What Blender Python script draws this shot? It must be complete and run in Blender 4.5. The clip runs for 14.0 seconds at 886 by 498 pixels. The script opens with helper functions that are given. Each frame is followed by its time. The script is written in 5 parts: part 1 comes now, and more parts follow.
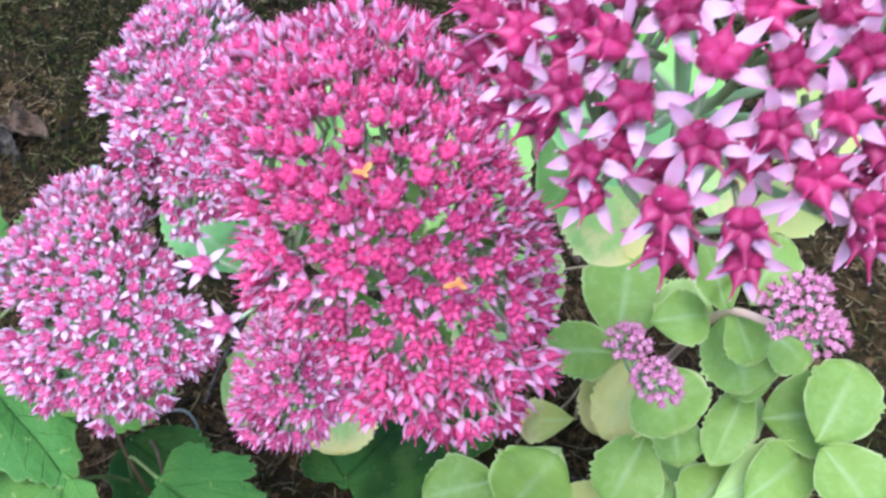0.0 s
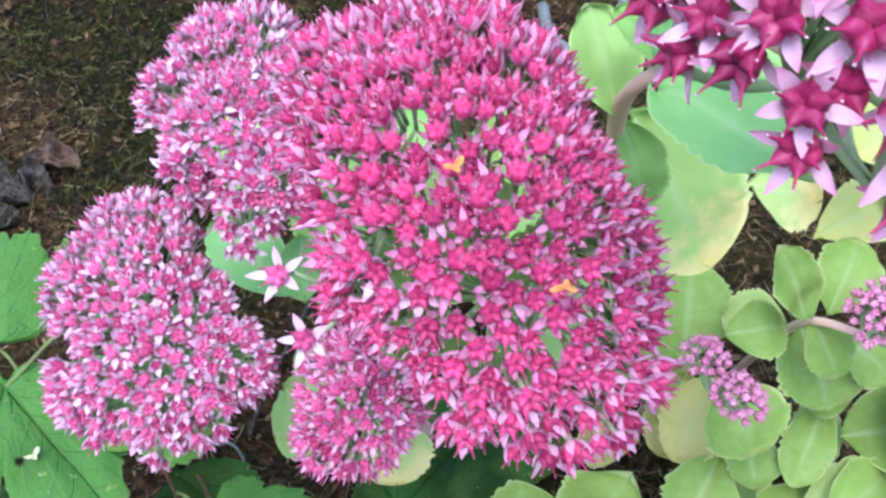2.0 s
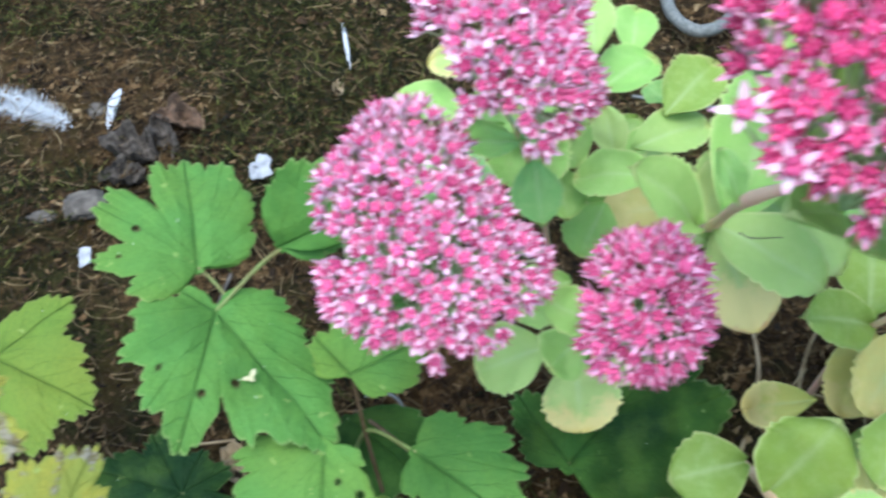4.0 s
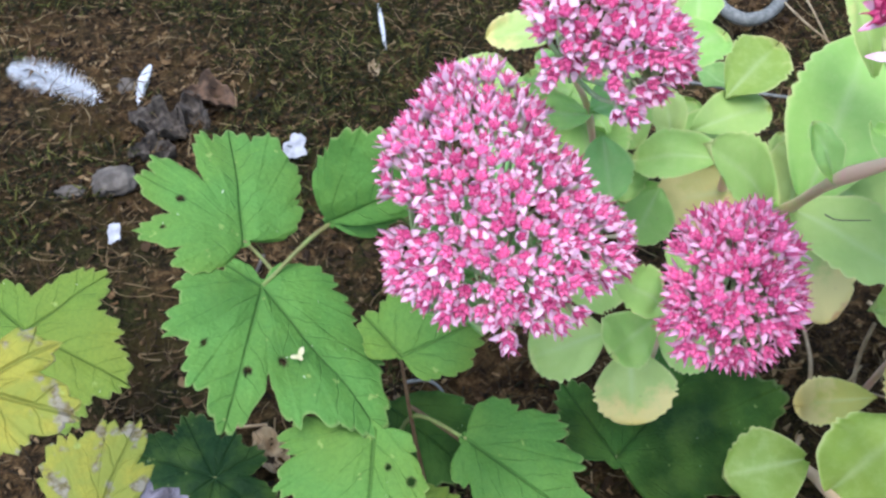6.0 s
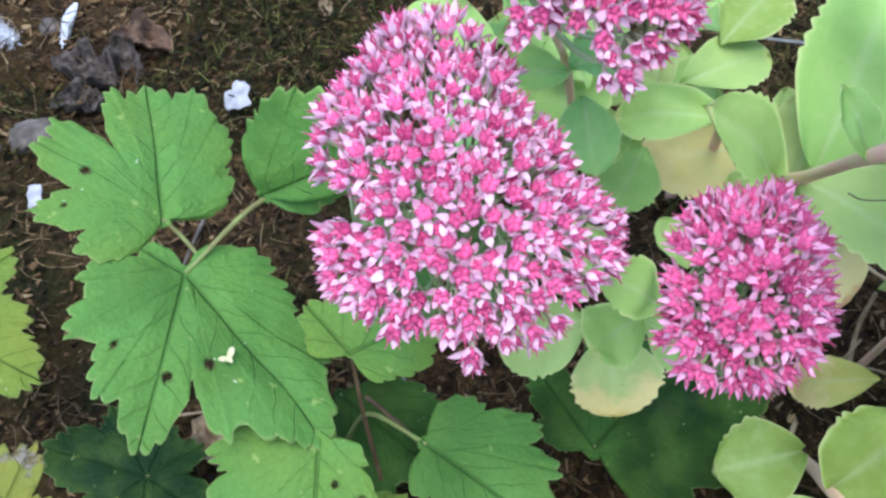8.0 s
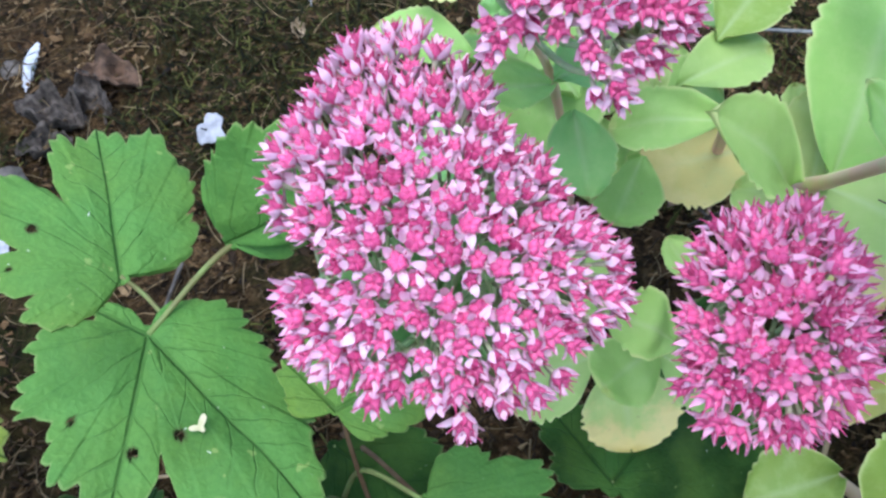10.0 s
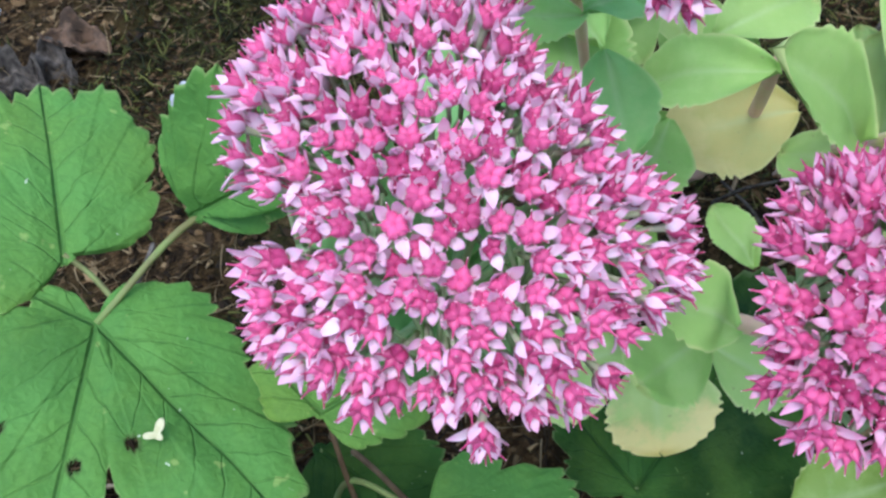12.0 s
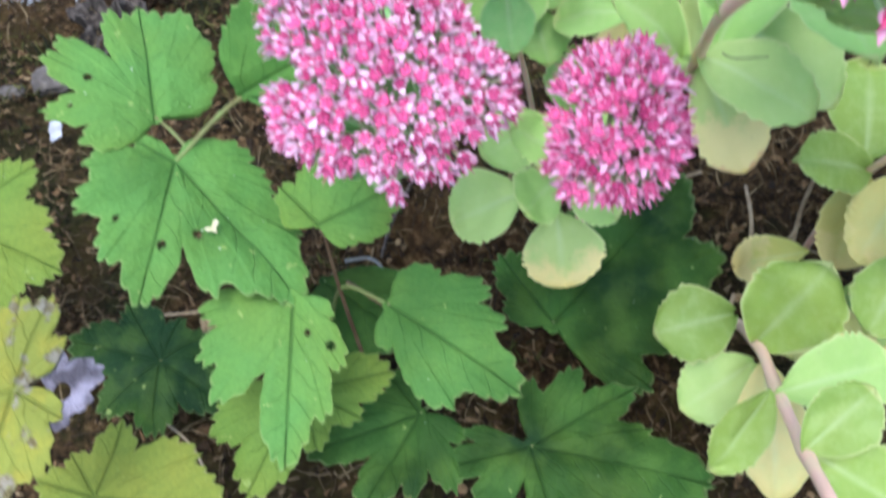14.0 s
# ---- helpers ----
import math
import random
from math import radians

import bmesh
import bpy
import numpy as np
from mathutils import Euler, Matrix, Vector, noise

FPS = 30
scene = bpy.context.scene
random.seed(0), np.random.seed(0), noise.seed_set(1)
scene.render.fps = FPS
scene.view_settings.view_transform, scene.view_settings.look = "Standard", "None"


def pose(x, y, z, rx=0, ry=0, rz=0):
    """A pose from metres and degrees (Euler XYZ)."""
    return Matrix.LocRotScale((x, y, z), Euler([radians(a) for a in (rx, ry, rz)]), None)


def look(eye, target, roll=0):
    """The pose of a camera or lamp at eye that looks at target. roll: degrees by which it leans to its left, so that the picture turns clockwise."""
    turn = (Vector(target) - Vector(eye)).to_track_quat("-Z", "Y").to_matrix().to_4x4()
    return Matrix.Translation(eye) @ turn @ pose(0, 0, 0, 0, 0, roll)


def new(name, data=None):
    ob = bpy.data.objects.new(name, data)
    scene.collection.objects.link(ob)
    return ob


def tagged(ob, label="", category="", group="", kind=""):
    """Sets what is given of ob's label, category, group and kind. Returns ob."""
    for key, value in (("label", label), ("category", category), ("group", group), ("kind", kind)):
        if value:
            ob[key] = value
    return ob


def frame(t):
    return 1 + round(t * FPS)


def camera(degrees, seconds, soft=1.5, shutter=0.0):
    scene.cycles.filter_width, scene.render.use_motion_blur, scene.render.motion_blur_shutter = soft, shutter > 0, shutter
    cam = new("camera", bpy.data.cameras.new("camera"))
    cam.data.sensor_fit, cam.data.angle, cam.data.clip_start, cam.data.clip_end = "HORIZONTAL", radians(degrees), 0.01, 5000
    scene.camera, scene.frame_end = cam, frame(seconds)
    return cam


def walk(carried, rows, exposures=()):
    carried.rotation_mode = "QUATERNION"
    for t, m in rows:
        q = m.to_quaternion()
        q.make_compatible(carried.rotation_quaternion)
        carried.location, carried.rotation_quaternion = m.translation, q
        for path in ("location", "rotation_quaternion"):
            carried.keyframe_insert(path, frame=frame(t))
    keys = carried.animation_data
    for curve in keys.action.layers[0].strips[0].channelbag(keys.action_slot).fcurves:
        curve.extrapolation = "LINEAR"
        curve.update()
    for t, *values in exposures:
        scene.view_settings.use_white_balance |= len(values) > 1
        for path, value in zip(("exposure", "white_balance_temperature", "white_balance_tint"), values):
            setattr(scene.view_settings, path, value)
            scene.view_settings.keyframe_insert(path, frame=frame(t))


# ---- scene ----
cam = camera(51.30, 14.0, soft=2.6, shutter=0.4)
PATH = [
    (0, (0.0058, -0.0005, 0.6195), (-0.0043, 0.2854, 0.2094), -1.29),
    (0.5, (-0.0081, -0.0086, 0.6132), (-0.0185, 0.2756, 0.2019), -1.38),
    (1, (-0.0162, -0.0078, 0.5995), (-0.0250, 0.2778, 0.1892), -1.34),
    (1.5, (-0.0107, -0.0028, 0.5981), (-0.0237, 0.2884, 0.1919), -3.02),
    (2, (-0.0136, 0.0079, 0.5970), (-0.0351, 0.3061, 0.1962), -4.70),
    (2.5, (-0.0156, 0.0107, 0.5938), (-0.0402, 0.3135, 0.1967), -5.76),
    (3, (-0.0284, 0.0049, 0.5902), (-0.0514, 0.3100, 0.1947), -5.02),
    (3.5, (-0.0706, -0.0099, 0.5764), (-0.0902, 0.2940, 0.1798), -3.94),
    (4, (-0.1253, -0.0274, 0.5707), (-0.1451, 0.2802, 0.1771), -2.54),
    (4.2, (-0.1508, -0.0318, 0.5681), (-0.1651, 0.2773, 0.1754), -1.08),
    (6.3, (-0.1512, -0.0190, 0.5409), (-0.1744, 0.2865, 0.1457), -1.65),
    (6.5, (-0.1458, -0.0096, 0.5333), (-0.1688, 0.2940, 0.1366), -1.75),
    (7, (-0.1456, 0.0097, 0.5168), (-0.1605, 0.3060, 0.1142), 0.13),
    (7.2, (-0.1480, 0.0168, 0.5190), (-0.1575, 0.3084, 0.1129), 1.09),
    (9.3, (-0.1482, 0.0446, 0.4916), (-0.1453, 0.3186, 0.0734), -1.05),
    (9.5, (-0.1444, 0.0507, 0.4943), (-0.1436, 0.3283, 0.0785), -1.78),
    (10, (-0.1418, 0.0589, 0.4862), (-0.1488, 0.3420, 0.0741), -3.79),
    (10.5, (-0.1402, 0.0702, 0.4712), (-0.1488, 0.3515, 0.0579), -4.08),
    (11, (-0.1415, 0.0769, 0.4592), (-0.1482, 0.3556, 0.0442), -3.88),
    (11.5, (-0.1452, 0.0790, 0.4466), (-0.1489, 0.3574, 0.0313), -3.40),
    (12, (-0.1465, 0.0852, 0.4379), (-0.1497, 0.3637, 0.0227), -3.36),
    (12.5, (-0.1433, 0.0721, 0.4542), (-0.1455, 0.3501, 0.0387), -2.77),
    (13, (-0.1460, 0.0314, 0.5140), (-0.1521, 0.3151, 0.1023), -2.71),
    (13.5, (-0.1316, -0.0130, 0.5625), (-0.1461, 0.2732, 0.1528), -3.16),
    (14, (-0.1086, -0.0390, 0.5348), (-0.1327, 0.2276, 0.1126), -4.97),
]
walk(cam, [(t, look(eye, target, roll)) for t, eye, target, roll in PATH], exposures=[
    (0, 0.88, 5150, 10), (1.5, 0.90, 5290, 10), (3.0, 0.88, 5300, 13), (3.5, 0.97, 5400, 5), (4.0, 0.94, 5580, 5), (6.5, 0.88, 5720, 14), (7.0, 0.88, 5680, 14),
    (9.5, 0.80, 5440, 13), (11.0, 0.76, 5430, 10), (12.5, 0.68, 5410, 9), (13.5, 0.84, 5600, 12), (14.0, 1.04, 5620, 14)])

# ---------------------------------------------------------------- light
world = bpy.data.worlds.new("overcast_sky")
scene.world = world
world.use_nodes = True
wn = world.node_tree.nodes
sky = wn.new("ShaderNodeTexSky")
sky.sky_type = "NISHITA"
sky.sun_disc = False
sky.sun_elevation = radians(75)
sky.sun_rotation = radians(205)
sky.air_density = 1.6
sky.dust_density = 3.5
wn["Background"].inputs["Strength"].default_value = 0.15
world.node_tree.links.new(sky.outputs[0], wn["Background"].inputs["Color"])
sun_data = bpy.data.lights.new("sun", "SUN")
sun_data.energy = 1.4
sun_data.angle = radians(40)
sun_data.color = (1.0, 0.98, 0.95)
sun = new("sun", sun_data)
sun.matrix_world = look((-0.25, -0.35, 2.6), (0, 0.2, 0.2))


# ---------------------------------------------------------------- material tools
class Mat:
    """A small builder for node materials."""

    def __init__(self, name, rough=0.6, spec=0.4):
        self.m = bpy.data.materials.new(name)
        self.m.use_nodes = True
        self.t = self.m.node_tree
        self.bsdf = self.t.nodes["Principled BSDF"]
        self.bsdf.inputs["Roughness"].default_value = rough
        self.bsdf.inputs["Specular IOR Level"].default_value = spec

    def node(self, kind, **values):
        n = self.t.nodes.new(kind)
        for key, v in values.items():
            if key == "operation":
                n.operation = v
            elif key == "data_type":
                n.data_type = v
            elif key == "blend_type":
                n.blend_type = v
            elif key == "clamp":
                n.use_clamp = v
            elif key == "attr":
                n.attribute_name = v
        return n

    def link(self, a, b):
        self.t.links.new(a, b)

    def coords(self):
        return self.node("ShaderNodeTexCoord").outputs["Object"]

    def noise(self, scale, detail=4.0, rough=0.55, vec=None):
        n = self.node("ShaderNodeTexNoise")
        n.inputs["Scale"].default_value = scale
        n.inputs["Detail"].default_value = detail
        n.inputs["Roughness"].default_value = rough
        self.link(vec or self.coords(), n.inputs["Vector"])
        return n.outputs["Fac"]

    def ramp(self, fac, stops):
        n = self.node("ShaderNodeValToRGB")
        els = n.color_ramp.elements
        while len(els) < len(stops):
            els.new(0.5)
        for e, (p, c) in zip(els, stops):
            e.position, e.color = p, (*c, 1)
        self.link(fac, n.inputs["Fac"])
        return n.outputs["Color"]

    def mix(self, fac, a, b, blend="MIX"):
        n = self.node("ShaderNodeMix", data_type="RGBA", blend_type=blend)
        for sock, v in ((n.inputs[0], fac), (n.inputs[6], a), (n.inputs[7], b)):
            if hasattr(v, "is_output"):
                self.link(v, sock)
            elif isinstance(v, tuple):
                sock.default_value = (*v, 1)
            else:
                sock.default_value = v
        return n.outputs[2]

    def math(self, op, a, b=0.0, clamp=False):
        n = self.node("ShaderNodeMath", operation=op, clamp=clamp)
        for sock, v in ((n.inputs[0], a), (n.inputs[1], b)):
            if hasattr(v, "is_output"):
                self.link(v, sock)
            else:
                sock.default_value = v
        return n.outputs[0]

    def span(self, v, lo, hi, a=0.0, b=1.0):
        n = self.node("ShaderNodeMapRange")
        n.interpolation_type = "SMOOTHSTEP"
        self.link(v, n.inputs[0])
        for i, x in enumerate((lo, hi, a, b)):
            n.inputs[i + 1].default_value = x
        return n.outputs[0]

    def attribute(self, name):
        return self.node("ShaderNodeAttribute", attr=name).outputs["Fac"]

    def chance(self):
        return self.node("ShaderNodeObjectInfo").outputs["Random"]

    def bump(self, height, strength=0.3, distance=0.001):
        n = self.node("ShaderNodeBump")
        n.inputs["Strength"].default_value = strength
        n.inputs["Distance"].default_value = distance
        self.link(height, n.inputs["Height"])
        self.link(n.outputs[0], self.bsdf.inputs["Normal"])

    def colour(self, c):
        if isinstance(c, tuple):
            self.bsdf.inputs["Base Color"].default_value = (*c, 1)
        else:
            self.link(c, self.bsdf.inputs["Base Color"])
        return self

    def through_light(self, c, amount):
        """Adds light that passes through thin tissue."""
        tr = self.node("ShaderNodeBsdfTranslucent")
        if isinstance(c, tuple):
            tr.inputs["Color"].default_value = (*c, 1)
        else:
            self.link(c, tr.inputs["Color"])
        mx = self.node("ShaderNodeMixShader")
        mx.inputs[0].default_value = amount
        out = self.t.nodes["Material Output"]
        self.link(self.bsdf.outputs[0], mx.inputs[1])
        self.link(tr.outputs[0], mx.inputs[2])
        self.link(mx.outputs[0], out.inputs["Surface"])
        return self


# ---------------------------------------------------------------- materials
def lobed_material():
    k = Mat("lobed_leaf_green", 0.66, 0.16)
    uv = k.node("ShaderNodeUVMap")
    uv.uv_map = "vein"
    xyz = k.node("ShaderNodeSeparateXYZ")
    k.link(uv.outputs[0], xyz.inputs[0])
    u, v = xyz.outputs[0], xyz.outputs[1]
    main = k.span(k.math("ADD", u, k.math("MULTIPLY", v, 0.006)), 0.0013, 0.0002)
    stray = k.math("MULTIPLY", k.math("SUBTRACT", k.noise(55, 2), 0.5), 0.012)
    slant = k.math("MULTIPLY", k.math("ADD", stray, k.math("SUBTRACT", v, k.math("MULTIPLY", u, 1.05))), 1 / 0.0125)
    wave = k.math("ABSOLUTE", k.math("SUBTRACT", k.math("FRACT", slant), 0.5))
    side = k.math("MULTIPLY", k.span(wave, 0.075, 0.0), k.span(u, 0.024, 0.004))
    veins = k.math("MAXIMUM", main, k.math("MULTIPLY", side, 0.5))
    net = k.node("ShaderNodeTexVoronoi")
    net.feature = "DISTANCE_TO_EDGE"
    net.inputs["Scale"].default_value = 260
    bend = k.node("ShaderNodeTexNoise")
    bend.inputs["Scale"].default_value = 160
    k.link(k.coords(), bend.inputs["Vector"])
    push = k.node("ShaderNodeMix", data_type="RGBA", blend_type="LINEAR_LIGHT")
    push.inputs[0].default_value = 0.003
    k.link(k.coords(), push.inputs[6])
    k.link(bend.outputs["Color"], push.inputs[7])
    k.link(push.outputs[2], net.inputs["Vector"])
    mesh = k.span(net.outputs["Distance"], 0.10, 0.0)
    puff = k.span(net.outputs["Distance"], 0.0, 0.5)
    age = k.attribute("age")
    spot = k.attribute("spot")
    # Lowest stops: dark green of low leaves, deepened to carry shade from plants around.
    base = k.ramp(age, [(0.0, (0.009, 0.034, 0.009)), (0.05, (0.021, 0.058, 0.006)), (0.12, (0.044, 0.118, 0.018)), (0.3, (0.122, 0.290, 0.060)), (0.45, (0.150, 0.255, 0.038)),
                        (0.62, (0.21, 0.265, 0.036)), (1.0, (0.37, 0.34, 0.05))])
    fine = k.noise(420, 5)
    broad = k.noise(45, 4)
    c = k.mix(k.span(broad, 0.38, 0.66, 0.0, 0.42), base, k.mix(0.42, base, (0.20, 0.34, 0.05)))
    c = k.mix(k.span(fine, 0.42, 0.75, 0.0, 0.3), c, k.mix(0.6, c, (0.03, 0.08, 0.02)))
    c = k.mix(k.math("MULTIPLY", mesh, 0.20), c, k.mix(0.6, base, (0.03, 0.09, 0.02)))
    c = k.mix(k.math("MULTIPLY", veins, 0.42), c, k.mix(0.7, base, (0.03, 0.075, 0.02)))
    c = k.mix(k.span(k.noise(110, 3), 0.68, 0.74, 0.0, 0.5), c, (0.38, 0.48, 0.14))
    c = k.mix(k.span(k.noise(330, 2), 0.76, 0.79, 0.0, 0.8), c, (0.60, 0.66, 0.50))
    c = k.mix(k.span(k.attribute("rim"), 0.965, 1.0, 0.0, 0.5), c, k.mix(0.6, base, (0.42, 0.48, 0.18)))
    c = k.mix(spot, c, (0.055, 0.035, 0.02))
    old = k.math("MULTIPLY", k.span(age, 0.75, 0.95), k.span(k.noise(85, 5), 0.53, 0.61))
    c = k.mix(k.math("MULTIPLY", k.span(age, 0.7, 0.9), k.span(k.noise(75, 5), 0.40, 0.58, 0.0, 0.8)), c, (0.25, 0.29, 0.05))
    c = k.mix(k.math("MULTIPLY", old, 0.8), c, k.ramp(k.noise(260, 3), [(0.4, (0.12, 0.08, 0.05)), (0.6, (0.32, 0.28, 0.25))]))
    k.colour(c)
    relief = k.math("SUBTRACT", k.math("ADD", k.math("MULTIPLY", k.noise(200, 3), 0.4), k.math("MULTIPLY", k.noise(75, 3), 1.4)), k.math("SUBTRACT", k.math("MULTIPLY", veins, 1.0), k.math("MULTIPLY", puff, 0.3)))
    k.bump(relief, 0.75, 0.0012)
    k.through_light(c, 0.22)
    return k.m


def sedum_material():
    k = Mat("sedum_leaf_fleshy", 0.5, 0.3)
    age, rim, mid, fade = k.attribute("age"), k.attribute("rim"), k.attribute("mid"), k.attribute("fade")
    # First two stops: leaf olive darkened, with shade from neighbouring plants put in.
    base = k.ramp(age, [(0.0, (0.25, 0.37, 0.070)), (0.07, (0.34, 0.47, 0.085)), (0.12, (0.31, 0.61, 0.21)), (0.2, (0.37, 0.64, 0.16)), (0.35, (0.44, 0.64, 0.18)), (0.48, (0.52, 0.65, 0.22)),
                        (0.65, (0.64, 0.64, 0.18)), (0.85, (0.76, 0.66, 0.26)), (1.0, (0.70, 0.55, 0.26))])
    broad = k.noise(38, 4)
    c = k.mix(k.span(broad, 0.35, 0.72, 0.0, 0.5), base, k.mix(0.4, base, (0.20, 0.40, 0.10)))
    c = k.mix(k.span(k.noise(150, 5, 0.65), 0.42, 0.68, 0.0, 0.28), c, k.mix(0.5, c, (0.66, 0.78, 0.34)))
    c = k.mix(k.math("MULTIPLY", mid, 0.45), c, (0.62, 0.74, 0.40))
    c = k.mix(k.span(k.math("ADD", rim, k.math("MULTIPLY", k.noise(60, 3), 0.16)), 0.98, 1.10, 0.0, 0.55), c, (0.72, 0.72, 0.34))
    tip = k.span(k.math("ADD", fade, k.math("MULTIPLY", k.math("SUBTRACT", k.noise(110, 4), 0.5), 0.6)), 0.38, 0.62)
    c = k.mix(tip, c, (0.78, 0.70, 0.30))
    c = k.mix(k.span(k.math("ADD", fade, k.math("MULTIPLY", k.noise(200, 3), 0.35)), 1.04, 1.14, 0.0, 0.6), c, (0.62, 0.34, 0.20))
    c = k.mix(k.span(k.noise(300, 4), 0.68, 0.78, 0.0, 0.35), c, (0.20, 0.16, 0.07))
    k.colour(c)
    k.bump(k.math("ADD", k.noise(420, 3), k.math("MULTIPLY", k.noise(90, 2), 1.5)), 0.3, 0.0007)
    k.through_light(c, 0.30)
    return k.m


def petal_material(name, pale, deep, amount):
    """Pale petals: greenish white at the foot, pinker towards the tip and along the keel."""
    k = Mat(name, 0.5, 0.3)
    along = k.attribute("along")
    c = k.mix(k.span(along, 0.45, 1.0, 0.0, 0.75), pale, deep)
    c = k.mix(k.math("MULTIPLY", k.chance(), amount), c, deep)
    c = k.mix(k.span(k.noise(700, 4), 0.4, 0.68, 0.0, 0.4), c, k.mix(0.35, c, deep))
    c = k.mix(k.span(along, 0.0, 0.3, 0.55, 0.0), c, (0.80, 0.82, 0.66))
    return k.colour(c).through_light(c, 0.34).m


def carpel_material(name, lo, hi):
    k = Mat(name, 0.42, 0.4)
    along = k.attribute("along")
    c = k.mix(k.chance(), lo, hi)
    c = k.mix(k.span(k.noise(650, 4), 0.42, 0.68, 0.0, 0.4), c, k.mix(0.4, c, (0.92, 0.30, 0.48)))
    c = k.mix(k.span(along, 0.0, 0.30, 0.5, 0.0), c, (0.80, 0.42, 0.48))
    c = k.mix(k.span(along, 0.60, 0.80, 0.0, 0.55), c, (0.36, 0.012, 0.09))
    c = k.mix(k.span(along, 0.975, 0.995, 0.0, 0.8), c, (0.90, 0.62, 0.70))
    k.colour(c)
    k.bump(k.noise(1500, 2), 0.2, 0.0003)
    return k.m


def plain_material(name, a, b, scale, rough=0.7, bump=0.3, dist=0.001, detail=5):
    k = Mat(name, rough, 0.3)
    n = k.noise(scale, detail)
    c = k.mix(k.span(n, 0.35, 0.68), a, b)
    c = k.mix(k.math("MULTIPLY", k.chance(), 0.25), c, k.mix(0.5, c, (0.02, 0.015, 0.01)))
    k.colour(c)
    k.bump(k.noise(scale * 4, 4), bump, dist)
    return k.m


def bits_material(name, stops, rough=0.85):
    """For loose pieces: each island takes its own shade."""
    k = Mat(name, rough, 0.2)
    geo = k.node("ShaderNodeNewGeometry")
    c = k.ramp(geo.outputs["Random Per Island"], stops)
    c = k.mix(k.span(k.noise(500, 3), 0.35, 0.7, 0.0, 0.5), c, k.mix(0.6, c, (0.02, 0.015, 0.01)))
    return k.colour(c).m


def soil_material():
    k = Mat("mossy_soil", 0.95, 0.15)
    moss = k.span(k.math("ADD", k.noise(5.5, 5, 0.6), k.math("MULTIPLY", k.noise(40, 4), 0.35)), 0.60, 0.80)
    earth = k.ramp(k.noise(110, 9, 0.78), [(0.36, (0.005, 0.0035, 0.002)), (0.47, (0.030, 0.019, 0.008)), (0.56, (0.110, 0.066, 0.026)), (0.70, (0.27, 0.185, 0.085))])
    # Moss colour, lowered further to hold the shade over the far bed.
    green = k.ramp(k.noise(170, 8, 0.75), [(0.34, (0.004, 0.005, 0.002)), (0.50, (0.022, 0.026, 0.006)), (0.68, (0.070, 0.070, 0.018))])
    c = k.mix(moss, earth, green)
    c = k.mix(k.span(k.noise(11, 4), 0.45, 0.66, 0.0, 0.5), c, k.mix(0.4, c, (0.16, 0.075, 0.026)))
    k.colour(c)
    k.bump(k.noise(260, 8, 0.75), 1.0, 0.005)
    return k.m


M_LOBED = lobed_material()
M_SEDUM = sedum_material()
M_PETAL_PALE = petal_material("petal_pale_pink", (0.96, 0.81, 0.90), (0.93, 0.53, 0.73), 0.2)
M_PETAL_MAUVE = petal_material("petal_mauve_pink", (0.96, 0.71, 0.85), (0.90, 0.38, 0.61), 0.3)
M_PETAL_DEEP = petal_material("petal_deep_pink", (0.92, 0.55, 0.74), (0.82, 0.20, 0.46), 0.4)
M_CARPEL_ROSE = carpel_material("carpel_rose", (0.33, 0.026, 0.108), (0.69, 0.115, 0.285))
M_CARPEL_DEEP = carpel_material("carpel_deep_pink", (0.30, 0.013, 0.080), (0.68, 0.060, 0.208))
M_CARPEL_WINE = carpel_material("carpel_wine_red", (0.22, 0.008, 0.060), (0.54, 0.032, 0.150))
M_BUD = carpel_material("bud_dusty_pink", (0.58, 0.20, 0.34), (0.75, 0.38, 0.50))
M_CALYX = plain_material("calyx_pale_green", (0.38, 0.46, 0.24), (0.56, 0.56, 0.40), 300, 0.6, 0.1)
M_STEM = plain_material("sedum_stem_pinkish", (0.86, 0.55, 0.43), (0.80, 0.62, 0.40), 60, 0.55, 0.2)
M_BRANCH = plain_material("flower_branch_green", (0.36, 0.54, 0.25), (0.50, 0.60, 0.34), 80, 0.6, 0.1)
M_STALK = plain_material("leaf_stalk_green_brown", (0.20, 0.29, 0.08), (0.17, 0.16, 0.06), 70, 0.6, 0.2)
M_STALK_BROWN = plain_material("leaf_stalk_brown", (0.13, 0.075, 0.04), (0.20, 0.13, 0.07), 70, 0.6, 0.2)
M_SOIL = soil_material()
M_LITTER = bits_material("dry_litter", [(0.0, (0.010, 0.007, 0.004)), (0.45, (0.052, 0.030, 0.013)), (0.72, (0.140, 0.084, 0.035)), (0.92, (0.23, 0.15, 0.07)), (1.0, (0.34, 0.25, 0.13))])
M_STRAND = bits_material("dry_strands", [(0.0, (0.018, 0.013, 0.007)), (0.4, (0.070, 0.048, 0.022)), (0.7, (0.17, 0.115, 0.052)), (1.0, (0.36, 0.27, 0.14))])
# Olive moss tones with the far ground's shade put into them.
M_MOSS = bits_material("moss_tips", [(0.0, (0.005, 0.006, 0.002)), (0.5, (0.025, 0.029, 0.006)), (0.85, (0.070, 0.078, 0.015)), (1.0, (0.17, 0.17, 0.04))])
M_FEATHER = plain_material("feather_white", (0.55, 0.59, 0.63), (0.74, 0.77, 0.80), 200, 0.8, 0.2)
M_STONE = plain_material("scrap_white", (0.28, 0.29, 0.31), (0.44, 0.45, 0.47), 120, 0.7, 0.3)
M_STONE_DARK = plain_material("stone_grey", (0.075, 0.066, 0.056), (0.17, 0.15, 0.125), 90, 0.85, 0.6)
